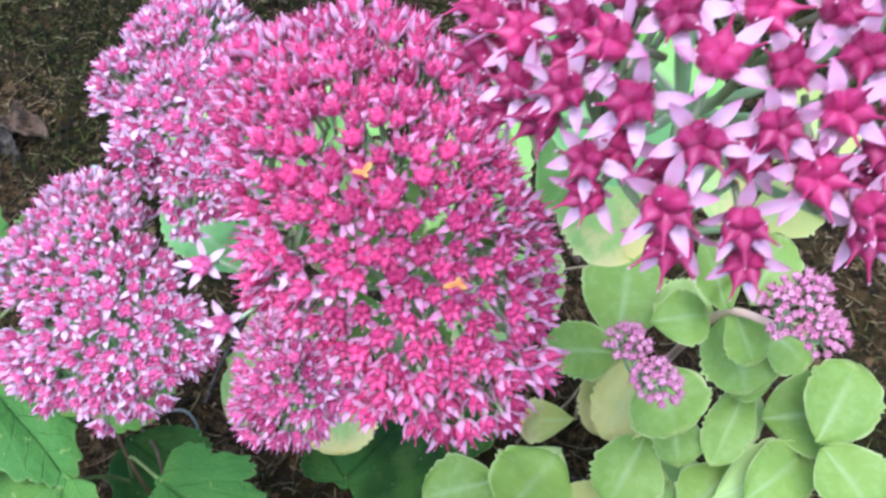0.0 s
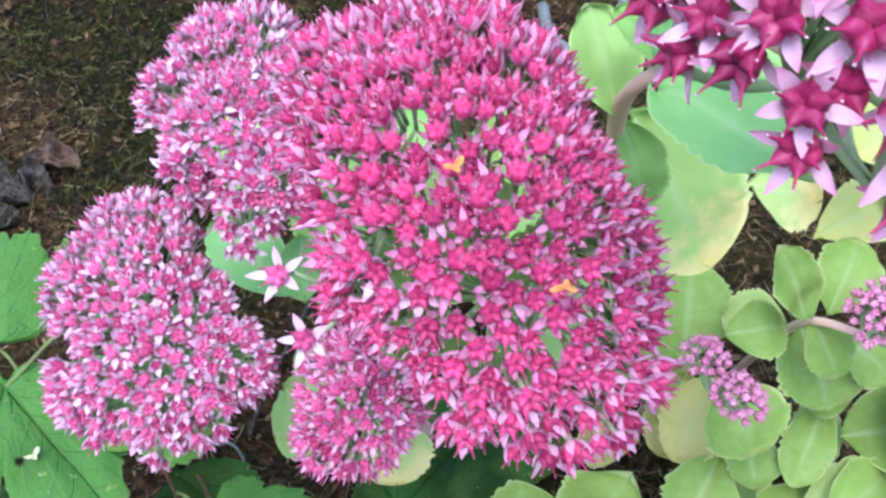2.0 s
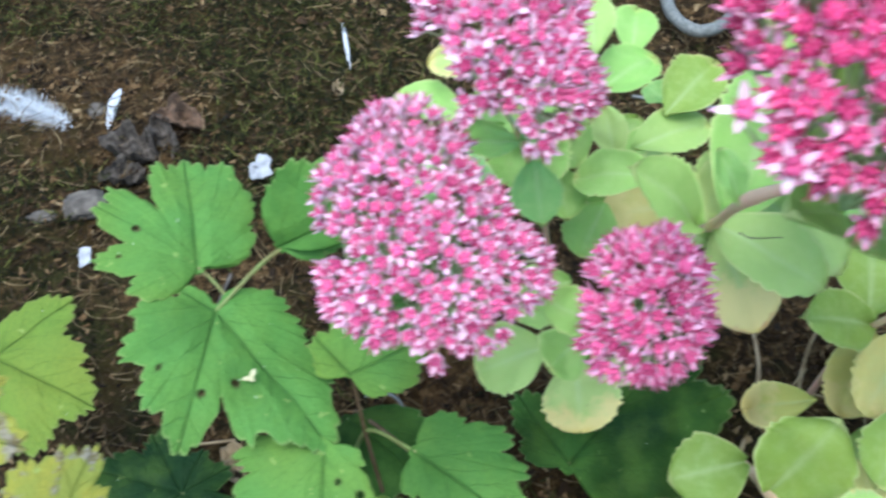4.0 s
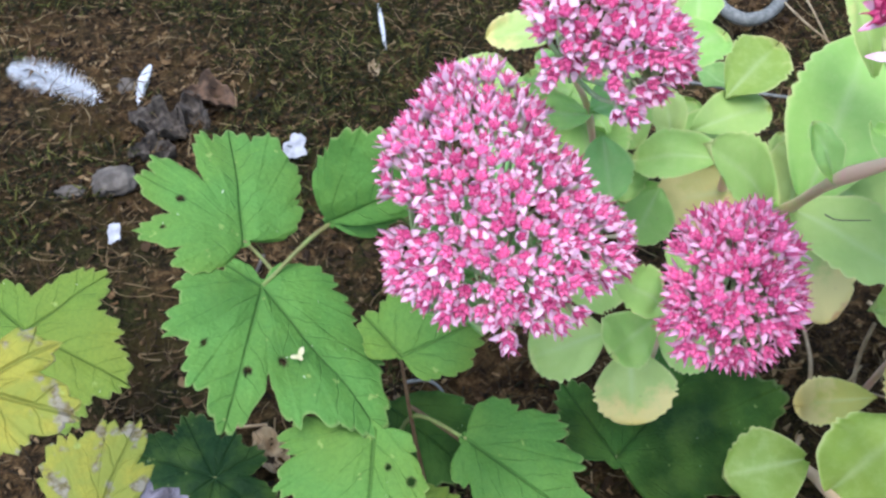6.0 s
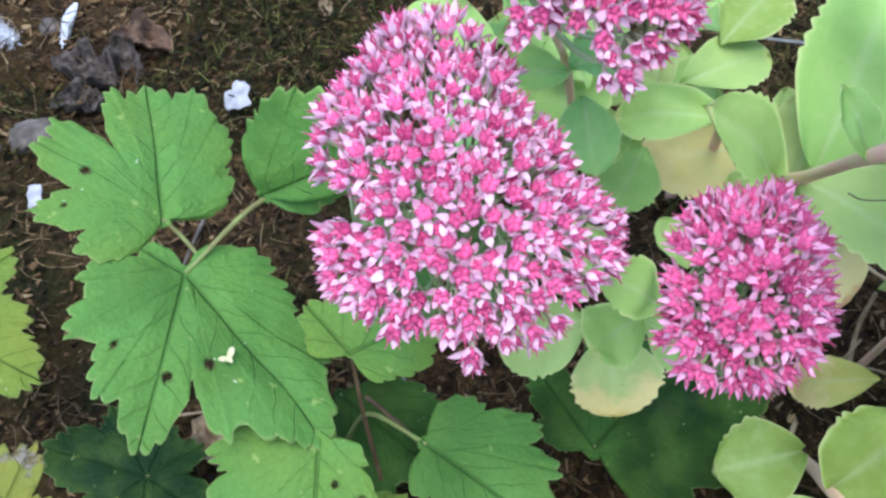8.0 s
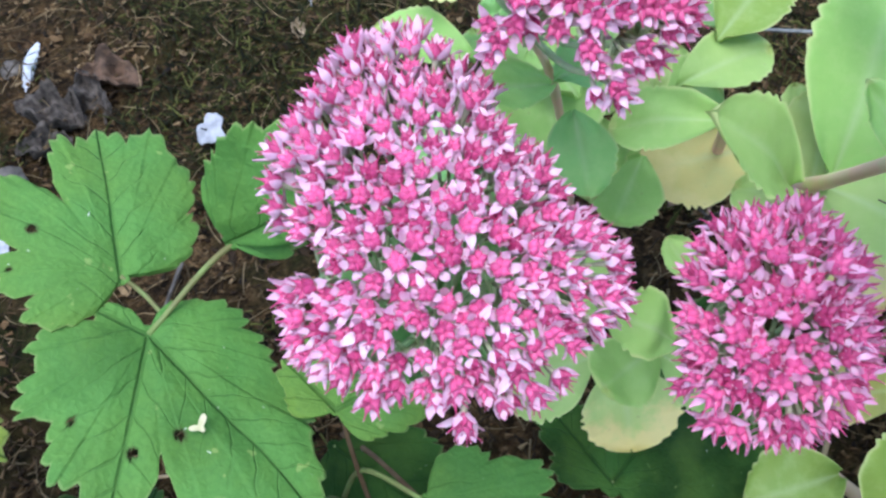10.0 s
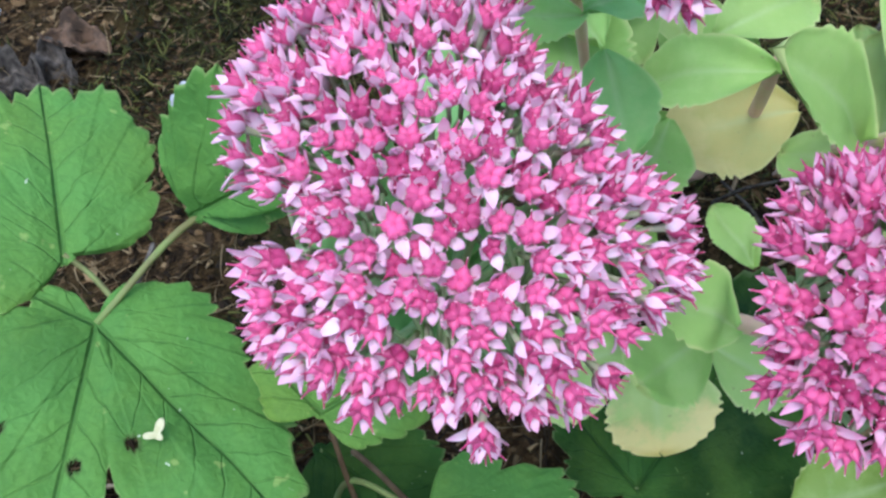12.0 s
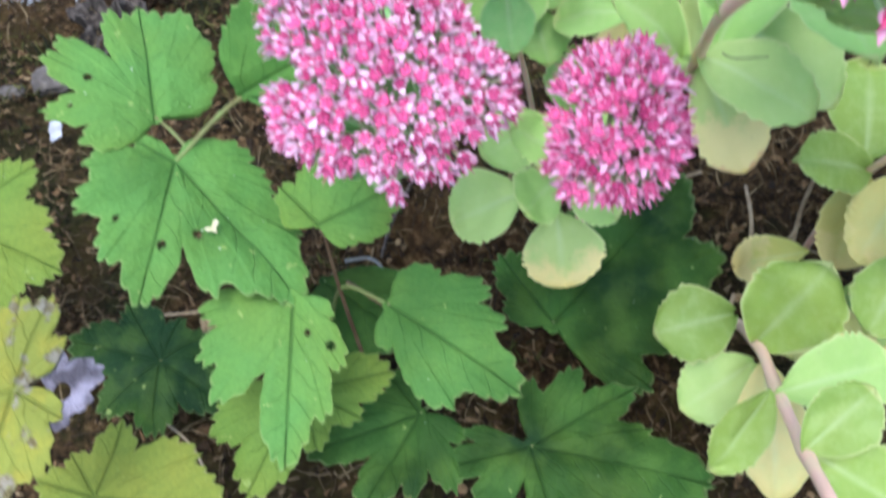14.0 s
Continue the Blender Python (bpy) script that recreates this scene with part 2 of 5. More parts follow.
M_DEAD = plain_material("dead_leaf_grey_brown", (0.030, 0.024, 0.019), (0.115, 0.098, 0.080), 170, 0.8, 0.6)
M_BROWN = plain_material("dead_leaf_red_brown", (0.060, 0.038, 0.024), (0.16, 0.098, 0.06), 150, 0.75, 0.6)
M_STRAW = plain_material("dry_stalk_tan", (0.26, 0.19, 0.11), (0.40, 0.32, 0.20), 120, 0.75, 0.3)
M_PAPER = plain_material("dead_leaf_papery_grey", (0.08, 0.07, 0.08), (0.34, 0.31, 0.36), 90, 0.4, 1.0, 0.003)
M_WIRE = plain_material("wire_grey", (0.13, 0.14, 0.13), (0.22, 0.23, 0.22), 200, 0.55, 0.1)
M_WHITE = plain_material("fallen_petal_cream", (0.50, 0.47, 0.25), (0.62, 0.59, 0.37), 300, 0.6, 0.1)
M_ORANGE = plain_material("withered_petal_orange", (0.60, 0.20, 0.04), (0.70, 0.36, 0.12), 300, 0.6, 0.1)


# ---------------------------------------------------------------- mesh tools
def mesh_of(name, verts, faces, mats, slots=None, smooth=True, attrs=None):
    me = bpy.data.meshes.new(name)
    me.from_pydata([tuple(v) for v in verts], [], faces)
    for m in mats:
        me.materials.append(m)
    if slots is not None:
        me.polygons.foreach_set("material_index", slots)
    me.polygons.foreach_set("use_smooth", [smooth] * len(me.polygons))
    for key, values in (attrs or {}).items():
        a = me.attributes.new(key, "FLOAT", "POINT")
        a.data.foreach_set("value", values)
    me.update()
    return me


def part(name, me, parent, label=""):
    ob = new(name, me)
    ob.parent = parent
    return tagged(ob, label)


def empty(name, place, label, category, group=""):
    ob = new(name)
    ob.location = place
    ob.empty_display_size = 0.02
    return tagged(ob, label, category, group)


def here(parent, p):
    """World place p as seen from an unturned top-level thing."""
    return Vector(p) - parent.location


def smooth_line(points, per=6):
    """Points along a smooth curve through the given ones."""
    pts = [Vector(p) for p in points]
    pts = [2 * pts[0] - pts[1]] + pts + [2 * pts[-1] - pts[-2]]
    out = []
    for i in range(1, len(pts) - 2):
        a, b, c, d = pts[i - 1:i + 3]
        for j in range(per):
            t = j / per
            out.append(0.5 * (2 * b + (c - a) * t + (2 * a - 5 * b + 4 * c - d) * t * t + (3 * b - a - 3 * c + d) * t ** 3))
    out.append(pts[-2])
    return out


def tube_into(verts, faces, line, radii, sides=8):
    """Adds a closed tube along line to the lists."""
    n, base = len(line), len(verts)
    for i, p in enumerate(line):
        d = (line[min(i + 1, n - 1)] - line[max(i - 1, 0)]).normalized()
        a = d.cross(Vector((0.31, 0.17, 0.93))).normalized()
        b = d.cross(a)
        for k in range(sides):
            w = 2 * math.pi * k / sides
            verts.append(p + radii[i] * (math.cos(w) * a + math.sin(w) * b))
    for i in range(n - 1):
        for k in range(sides):
            q, r = base + i * sides, base + (i + 1) * sides
            faces.append((q + k, q + (k + 1) % sides, r + (k + 1) % sides, r + k))
    faces.append(tuple(base + k for k in reversed(range(sides))))
    faces.append(tuple(base + (n - 1) * sides + k for k in range(sides)))


def stalk(name, points, r0, r1, mat, parent, label="", knots=(), sides=10):
    """A tapering stalk through points, with swollen joints at the given indices of points."""
    line = smooth_line([here(parent, p) for p in points])
    n = len(line)
    radii = []
    for i in range(n):
        f = i / (n - 1)
        r = r0 + (r1 - r0) * f
        for k in knots:
            r *= 1 + 0.35 * math.exp(-((i - 6 * k) / 1.1) ** 2)
        radii.append(r * (1 + 0.05 * noise.noise(line[i] * 90)))
    v, f = [], []
    tube_into(v, f, line, radii, sides)
    return part(name, mesh_of(name, v, f, [mat]), parent, label)


# ---------------------------------------------------------------- leaves
def lobed_leaf(plant, base, normal, lobes, age, curl, holes, label="", mat=None):
    """A toothed, palmately lobed leaf. lobes: direction in degrees, length, angular half width."""
    n = Vector(normal).normalized()
    ex = (Vector((1, 0, 0)) - n.x * n).normalized()
    ey = n.cross(ex)
    centre = here(plant, base)
    seed = Vector((base[0] * 37, base[1] * 53, base[2] * 71))
    angles = sorted({round(a % 360, 2) for a, _, _ in lobes} | {i * 1.0 + 0.013 for i in range(360)})
    longest = max(l for _, l, _ in lobes)

    def gap(a, b):
        return (a - b + 180) % 360 - 180

    ribs = [L for L in lobes if all(L[1] >= K[1] or abs(gap(L[0], K[0])) > 36 for K in lobes)]

    def reach(a):
        r = 0.05 * longest
        for d, l, w in lobes:
            q = abs(gap(a, d)) / (w * 1.3)
            if q < 1:
                r = max(r, l * (1 - 0.72 * q ** 1.5) * (1 - q ** 7))
        return r * (1 + 0.03 * noise.noise(Vector((a / 9, seed.y, 1))))

    rings = 46 if holes else 22
    verts, us, age_shades, spots, rims = [centre], [(0, 0)], [age], [0.0], [0.0]
    faces, N = [], len(angles)
    edge = [reach(a) for a in angles]
    run = 0.0
    for i in range(N):
        step = math.hypot(edge[i] - edge[i - 1], edge[i] * radians(1)) if i else 0
        run += min(step, 0.004)
        tooth = (run / 0.0108 + 0.5 * noise.noise(Vector((run * 60, seed.x, seed.y)))) % 1
        bite = (1 - abs(2 * tooth ** 1.15 - 1)) ** 0.7
        edge[i] += min(0.0052, 0.12 * edge[i]) * (bite - 0.6) * (1 + 0.4 * noise.noise(Vector((run * 90, 5, seed.z))))
    for k in range(1, rings + 1):
        f = (k / rings) ** 0.85
        for a, e in zip(angles, edge):
            r = e * f
            near = min(ribs, key=lambda L: abs(gap(a, L[0])))
            off = radians(gap(a, near[0]))
            u, v = abs(math.sin(off)) * r, math.cos(off) * r
            x, y = math.cos(radians(a)) * r, math.sin(radians(a)) * r
            w = (noise.noise(Vector((x * 24, y * 24, 0)) + seed) * 0.0052 + noise.noise(Vector((x * 75, y * 75, 7)) + seed) * 0.0013) * min(1, r / 0.02)
            bulge = 0.0032 * min(1, u / 0.008) * (1 - 0.6 * f)
            z = w + bulge - curl * r * r * 1.6 - 0.003 * max(0, f - 0.8) * 5 * abs(noise.noise(Vector((a / 40, 3, seed.z))))
            verts.append(centre + ex * x + ey * y + n * z)
            us.append((u, v))
            rims.append(f)
            age_shades.append(min(1, max(0, age + 0.10 * noise.noise(Vector((x * 30, y * 30, 5)) + seed) + 0.08 * max(0, f - 0.7))))
            s = 0.0
            for hx, hy, hr in holes:
                s = max(s, 1 - max(0, math.hypot(x - hx, y - hy) - hr) / 0.0005)
            spots.append(max(0, s) * 0.6)
    def is_hole(x, y):
        return any(math.hypot(x - hx, y - hy) < hr * 0.85 for hx, hy, hr in holes)
    for i in range(N):
        faces.append((0, 1 + i, 1 + (i + 1) % N))
    for k in range(rings - 1):
        for i in range(N):
            j = (i + 1) % N
            q = (1 + k * N + i, 1 + (k + 1) * N + i, 1 + (k + 1) * N + j, 1 + k * N + j)
            if holes:
                c = (verts[q[0]] + verts[q[2]]) / 2 - centre
                if is_hole(c.dot(ex), c.dot(ey)):
                    continue
            faces.append(q)
    me = mesh_of("leaf", verts, faces, [mat or M_LOBED], attrs={"age": age_shades, "spot": spots, "rim": rims})
    layer = me.uv_layers.new(name="vein")
    loops = np.zeros(len(me.loops), dtype=np.int32)
    me.loops.foreach_get("vertex_index", loops)
    layer.data.foreach_set("uv", np.array(us, dtype=np.float32)[loops].ravel())
    ob = part("leaf", me, plant, label)
    s = ob.modifiers.new("thickness", "SOLIDIFY")
    s.thickness = 0.00035
    return ob


def sedum_leaf(plant, base, tip, width, age, roll, cup, fade, label=""):
    """A fleshy, obovate leaf with a shallow fold and blunt teeth towards its tip."""
    b, t = here(plant, base), here(plant, tip)
    d = t - b
    length = d.length
    d.normalize()
    up = Vector((0, -0.35, 1))
    side = d.cross(up).normalized()
    side = Matrix.Rotation(radians(roll), 3, d) @ side
    n = side.cross(d).normalized()
    seed = Vector((base[0] * 61, tip[1] * 43, width * 300))
    rows, cols = 60, 14
    verts, faces, rim, mid, fades = [], [], [], [], []
    asym = 0.08 * noise.noise(seed)
    for layer in (0, 1):
        for i in range(rows + 1):
            s = i / rows
            half = 0.5 * width * max(0.02, math.sin(math.pi * min(1, s ** 1.22)) ** 0.55 * (1 if s < 1 else 0.0))
            half = max(half, 0.06 * width * (1 - s))
            tooth = (s * 9 + 1.5 * noise.noise(seed + Vector((s * 5, 0, 0)))) % 1
            notch = 0.0
            if s > 0.4:
                notch = half * (0.12 + 0.09 * noise.noise(seed + Vector((s * 9, 4, 0)))) * (math.sin(math.pi * tooth ** 1.4) - 0.6) * min(1, (s - 0.4) * 5)
            for j in range(cols + 1):
                v = 2 * j / cols - 1
                x = (v * half + notch * math.copysign(abs(v) ** 7, v)) * (1 + asym * v) * (1 + 0.13 * noise.noise(seed + Vector((s * 3.2, math.copysign(3, v), 0))) * abs(v))
                lift = cup * width * (v * v * 0.9) + 0.05 * length * math.sin(math.pi * s) - 0.10 * length * s ** 3
                lift += 0.0026 * noise.noise(seed + Vector((s * 3, v * 1.5, 0))) + 0.03 * width * v * v * noise.noise(seed + Vector((s * 5, math.copysign(2, v), 7)))
                lift += -0.0010 * math.exp(-(v / 0.10) ** 2) * (1 - 0.5 * s)
                edge = max(abs(v), s if s > 0.93 else 0)
                thick = 0.0016 * (1 - abs(v) ** 3) * min(1, 6 * (1 - s) + 0.15) * layer
                verts.append(b + d * (s * length) + side * x + n * (lift - thick))
                rim.append(min(1, edge))
                mid.append(math.exp(-(v / 0.09) ** 2) * (1 - s) ** 0.6 if layer == 0 else 0)
                fades.append(fade * (0.15 + s) * (0.75 + 0.25 * abs(v)))
    row = cols + 1
    half_n = (rows + 1) * row
    for i in range(rows):
        for j in range(cols):
            q = i * row + j
            faces.append((q, q + 1, q + row + 1, q + row))
            q += half_n
            faces.append((q, q + row, q + row + 1, q + 1))
    for i in range(rows):
        for j, flip in ((0, False), (cols, True)):
            q = i * row + j
            f = (q, q + row, q + row + half_n, q + half_n)
            faces.append(f[::-1] if flip else f)
    me = mesh_of("leaf", verts, faces, [M_SEDUM], attrs={"rim": rim, "mid": mid, "fade": fades, "age": [age] * len(verts)})
    return part("leaf", me, plant, label)


# ---------------------------------------------------------------- flowers
def floret_mesh(name, seed, petal_len, petal_wide, opening, mats, carpel=1.0, stalk_len=0.009):
    """One star flower: five plump carpels that end in thin styles, five petals round them, a short stalk. z is its axis."""
    rng = random.Random(seed)
    verts, faces, slots, along = [], [], [], []

    def add(vs, fs, slot, al):
        o = len(verts)
        verts.extend(vs)
        faces.extend(tuple(o + i for i in f) for f in fs)
        slots.extend([slot] * len(fs))
        along.extend(al)

    up = Vector((0, 0, 1))
    lop, lop_way = rng.uniform(0, 14), rng.uniform(0, 6.28)
    for k in range(5):
        w = 2 * math.pi * k / 5 + rng.uniform(-0.10, 0.10)
        out = Vector((math.cos(w), math.sin(w), 0))
        cross = Vector((-out.y, out.x, 0))
        lean = radians(rng.uniform(10, 20))
        axis = (out * math.sin(lean) + up * math.cos(lean)).normalized()
        flat = axis.cross(cross)
        vs, fs, al = [], [], []
        prof = [(0.0, 0.5), (0.18, 0.9), (0.37, 1.0), (0.53, 0.86), (0.63, 0.48), (0.73, 0.19), (0.97, 0.09), (1.0, 0.12)]
        L, R = 0.0056 * carpel * rng.uniform(0.90, 1.10), 0.00128 * carpel
        for s, r in prof:
            c = out * 0.00075 * carpel + axis * (s * L) + out * (0.0030 * carpel * max(0, s - 0.55))
            for q in range(7):
                g = 2 * math.pi * q / 7
                vs.append(c + r * R * (math.cos(g) * cross + math.sin(g) * flat * 1.08))
                al.append(s)
        for i in range(len(prof) - 1):
            for q in range(7):
                fs.append((i * 7 + q, i * 7 + (q + 1) % 7, (i + 1) * 7 + (q + 1) % 7, (i + 1) * 7 + q))
        fs.append(tuple((len(prof) - 1) * 7 + q for q in range(7)))
        add(vs, fs, 1, al)
        # petal between two carpels
        w += math.pi / 5 + rng.uniform(-0.14, 0.14)
        out = Vector((math.cos(w), math.sin(w), 0))
        cross = (Vector((-out.y, out.x, 0)) + up * rng.uniform(-0.25, 0.25)).normalized()
        open_ = radians(opening + lop * math.cos(w - lop_way) + rng.uniform(-9, 9))
        style = rng.random()
        if opening > 60:
            first, last = open_ - 0.2, open_ + rng.uniform(-0.1, 0.35)
        elif style < 0.62:
            first, last = open_ + 0.45, open_ - rng.uniform(0.3, 0.8)
        elif style < 0.88:
            first, last = open_ + 0.1, open_ - 0.1
        else:
            first, last = open_ + 0.1, open_ + rng.uniform(0.4, 0.8)
        vs, fs, al = [], [], []
        p = out * 0.0011 * carpel + up * 0.0003
        wid = [0.55, 0.82, 1.0, 1.0, 0.84, 0.50, 0.08]
        step = petal_len * rng.uniform(0.86, 1.1) / 6
        for i, ww in enumerate(wid):
            f = i / 6
            ang = first + (last - first) * f
            if i:
                p = p + step * (out * math.sin(ang) + up * math.cos(ang))
            nrm = out * math.cos(ang) - up * math.sin(ang)
            for x in (-1, 0, 1):
                vs.append(p + cross * (x * ww * petal_wide / 2) + nrm * (0.00055 * (1 - abs(x)) * (1 - 0.7 * f)))
                al.append(f)
        for i in range(6):
            for j in range(2):
                q = i * 3 + j
                fs.append((q, q + 1, q + 4, q + 3))
        o = len(vs)
        back = [v + (out * math.cos(open_) - up * math.sin(open_)) * 0.0002 for v in vs]
        fs += [tuple(o + i for i in reversed(f)) for f in list(fs)]
        add(vs + back, fs, 0, al + al)
    # stalk and cup
    line = [Vector((0, 0, -stalk_len)), Vector((0.0002, 0, -stalk_len * 0.5)), Vector((0, 0, -0.001)), Vector((0, 0, 0.0005)), Vector((0, 0, 0.0012))]
    vs, fs = [], []
    tube_into(vs, fs, line, [0.0006, 0.0006, 0.0008, 0.0015 * carpel, 0.0017 * carpel], 6)
    add(vs, fs, 2, [0.0] * len(vs))
    return mesh_of(name, verts, faces, mats, slots, True, {"along": along})


def floret_kinds(name, count, *args, young=0, **kw):
    """Open stars, and some younger ones with upright petals and small carpels."""
    made = [floret_mesh(name, 11 + 7 * i, *args, **kw) for i in range(count)]
    length, wide, _, mats = args
    return made + [floret_mesh(name, 301 + 7 * i, length * 0.95, wide * 1.1, 17, mats, carpel=0.78) for i in range(young)]


def ellipses(patches, rough, seed):
    """How far inside the outline a place lies (0 at the rim): a union of ellipses, each a centre and two half axes."""
    def inside(p):
        best = -1
        for c, a, b in patches:
            c, a, b = Vector(c), Vector(a), Vector(b)
            d = p - c
            x, y = d.dot(a) / a.length_squared, d.dot(b) / b.length_squared
            r = math.hypot(x, y)
            lim = 1 + rough * noise.noise(Vector((math.atan2(y, x) * 1.6, seed, 0))) + 0.5 * rough * noise.noise(Vector((math.atan2(y, x) * 5, seed, 3)))
            best = max(best, 1 - r / lim)
        return best

    lo = Vector([min(Vector(c)[i] - abs(Vector(a)[i]) - abs(Vector(b)[i]) for c, a, b in patches) for i in range(3)])
    hi = Vector([max(Vector(c)[i] + abs(Vector(a)[i]) + abs(Vector(b)[i]) for c, a, b in patches) for i in range(3)])
    flat = Vector(patches[0][1]).cross(Vector(patches[0][2])).normalized()
    return inside, lo, hi, Vector(patches[0][0]), flat


def lobed_outline(centre, slope, reach):
    """The same for a lobed outline: its reach in millimetres at even steps of angle, on a plane that rises by slope in x and y."""
    c = Vector(centre)
    n = len(reach)

    def inside(p):
        d = p - c
        a = math.degrees(math.atan2(d.y, d.x)) % 360 / (360 / n)
        i, f = int(a) % n, a - int(a)
        return 1 - math.hypot(d.x, d.y) / (0.001 * (reach[i] * (1 - f) + reach[(i + 1) % n] * f))

    far = 0.001 * max(reach)
    return inside, c - Vector((far, far, 0)), c + Vector((far, far, 0)), c, Vector((-slope[0], -slope[1], 1)).normalized()


def flower_head(plant, neck, outline, spacing, dome, kinds, tilt, seed, inner=None, aim=(0, -0.45, 1), flare=0.75, scale=(0.86, 1.14), gaps=(), groups=12, drop=0.022, jitter=0.2, skirt=0.6, strays=()):
    """A flat-topped flower head: branches from the neck to small clusters, and a floret at the end of each twig.
    outline: from ellipses() or lobed_outline(). aim: where the middle florets face. gaps: places and radii left open.
    strays: places, directions and kinds of florets that stand out on longer twigs."""
    rng = random.Random(seed)
    nz, aim = Vector(tilt).normalized(), Vector(aim).normalized()
    inside, lo, hi, c0, flat = outline
    pts = []
    for _ in range(20000):
        p = Vector((rng.uniform(lo.x, hi.x), rng.uniform(lo.y, hi.y), c0.z))
        p.z -= (p - c0).dot(flat) / flat.z
        if inside(p) < 0:
            continue
        if any((p - Vector(g[:3])).xy.length < g[3] for g in gaps) and rng.random() < 0.97:
            continue
        if all((p - q).length > spacing for q in pts):
            pts.append(p)
    mid = sum(pts, Vector()) / len(pts)
    seeds = [pts[int(i * len(pts) / groups)] for i in range(groups)]
    for _ in range(6):
        bins = [[] for _ in seeds]
        for p in pts:
            bins[min(range(groups), key=lambda i: (p - seeds[i]).length)].append(p)
        seeds = [sum(b, Vector()) / len(b) if b else s for b, s in zip(bins, seeds)]
    head_base = here(plant, neck)
    verts, faces = [], []
    spread = max((p - mid).length for p in pts)
    jobs = []
    for s, b in zip(seeds, bins):
        if not b:
            continue
        e = inside(s)
        knot = s - nz * drop + nz * dome * min(1, max(0, e) * 1.5)
        kl = here(plant, knot)
        midp = head_base.lerp(kl, 0.55) + Vector((0, 0, -0.004))
        tube_into(verts, faces, smooth_line([head_base, midp, kl], 4), [0.0012 - 0.0003 * i / 8 for i in range(9)], 6)
        local = max((p - s).length for p in b) + 1e-4
        for p in b:
            e = max(0, inside(p))
            r = (p - s).length / local
            top = p + nz * (dome * min(1, 1 - (1 - e) ** 2.2) - 0.0030 * r * r + rng.uniform(-0.0022, 0.0022))
            outward = (p - mid) / spread
            axis = (aim * (1.15 - 0.3 * outward.length) + outward * flare * (1.15 - e) * 1.35 + (p - s) / local * 0.22 + Vector([rng.uniform(-jitter, jitter) for _ in range(3)])).normalized()
            foot = here(plant, top) - axis * 0.0085
            tube_into(verts, faces, [kl, kl.lerp(foot, 0.5) - nz * 0.001, foot], [0.0008, 0.00065, 0.0006], 5)
            jobs.append((here(plant, top), axis, inner if inner and e > 0.26 + rng.uniform(-0.12, 0.12) else kinds))
            if e < 0.30 and rng.random() < skirt:
                low = top - nz * rng.uniform(0.004, 0.0075) + Vector((-outward.y, outward.x, 0)).normalized() * rng.uniform(-0.003, 0.003) + outward.normalized() * rng.uniform(-0.001, 0.002)
                way = (aim * 0.5 + outward.normalized() * flare * 1.2 + Vector([rng.uniform(-jitter, jitter) for _ in range(3)])).normalized()
                foot = here(plant, low) - way * 0.0085
                tube_into(verts, faces, [kl, kl.lerp(foot, 0.5) - nz * 0.001, foot], [0.0008, 0.00065, 0.0006], 5)
                jobs.append((here(plant, low), way, kinds))
    for place, way, choice in strays:
        p, way = Vector(place), Vector(way).normalized()
        near_knot = here(plant, min(seeds, key=lambda s: (p - s).length) - nz * drop)
        foot = here(plant, p) - way * 0.0085
        tube_into(verts, faces, [near_knot, near_knot.lerp(foot, 0.5) - nz * 0.001, foot], [0.0008, 0.00065, 0.0006], 5)
        jobs.append((here(plant, p), way, choice))
    body = part("flower_head", mesh_of("flower_head", verts, faces, [M_BRANCH]), plant, "pale green flower branches")
    for p, axis, choice in jobs:
        ob = new("floret", choice[rng.randrange(len(choice))])
        ob.parent = body
        turn = axis.to_track_quat("Z", "Y").to_matrix().to_4x4()
        k = rng.uniform(*scale)
        ob.matrix_local = Matrix.Translation(p) @ turn @ Matrix.Rotation(rng.uniform(0, 6.28), 4, "Z") @ Matrix.Diagonal((k, k, k * rng.uniform(0.92, 1.1), 1))
    return body


# ---------------------------------------------------------------- ground
def ground_height(x, y):
    p = Vector((x, y, 0))
    far = min(1, max(0, (math.hypot(x, y - 0.3) - 0.9) / 3))
    h = 0.012 * noise.noise(p * 6) + 0.008 * noise.noise(p * 19 + Vector((3, 1, 0))) + 0.0055 * noise.noise(p * 52) + 0.003 * noise.noise(p * 110)
    return h - 0.004 + far * 0.25 * noise.noise(p * 0.4)


def build_ground():
    n = 330
    axis = [(abs(i / n * 2 - 1) ** 4.2 * 80 + abs(i / n * 2 - 1) * 0.85) * (1 if i * 2 >= n else -1) for i in range(n + 1)]
    verts = [(x - 0.1, y + 0.38, ground_height(x - 0.1, y + 0.38)) for y in axis for x in axis]
    w = n + 1
    faces = [(j * w + i, j * w + i + 1, (j + 1) * w + i + 1, (j + 1) * w + i) for j in range(n) for i in range(n)]
    ob = new("ground", mesh_of("ground", verts, faces, [M_SOIL]))
    return tagged(ob, "dark mossy garden soil with brown litter", "ground", kind="structure")


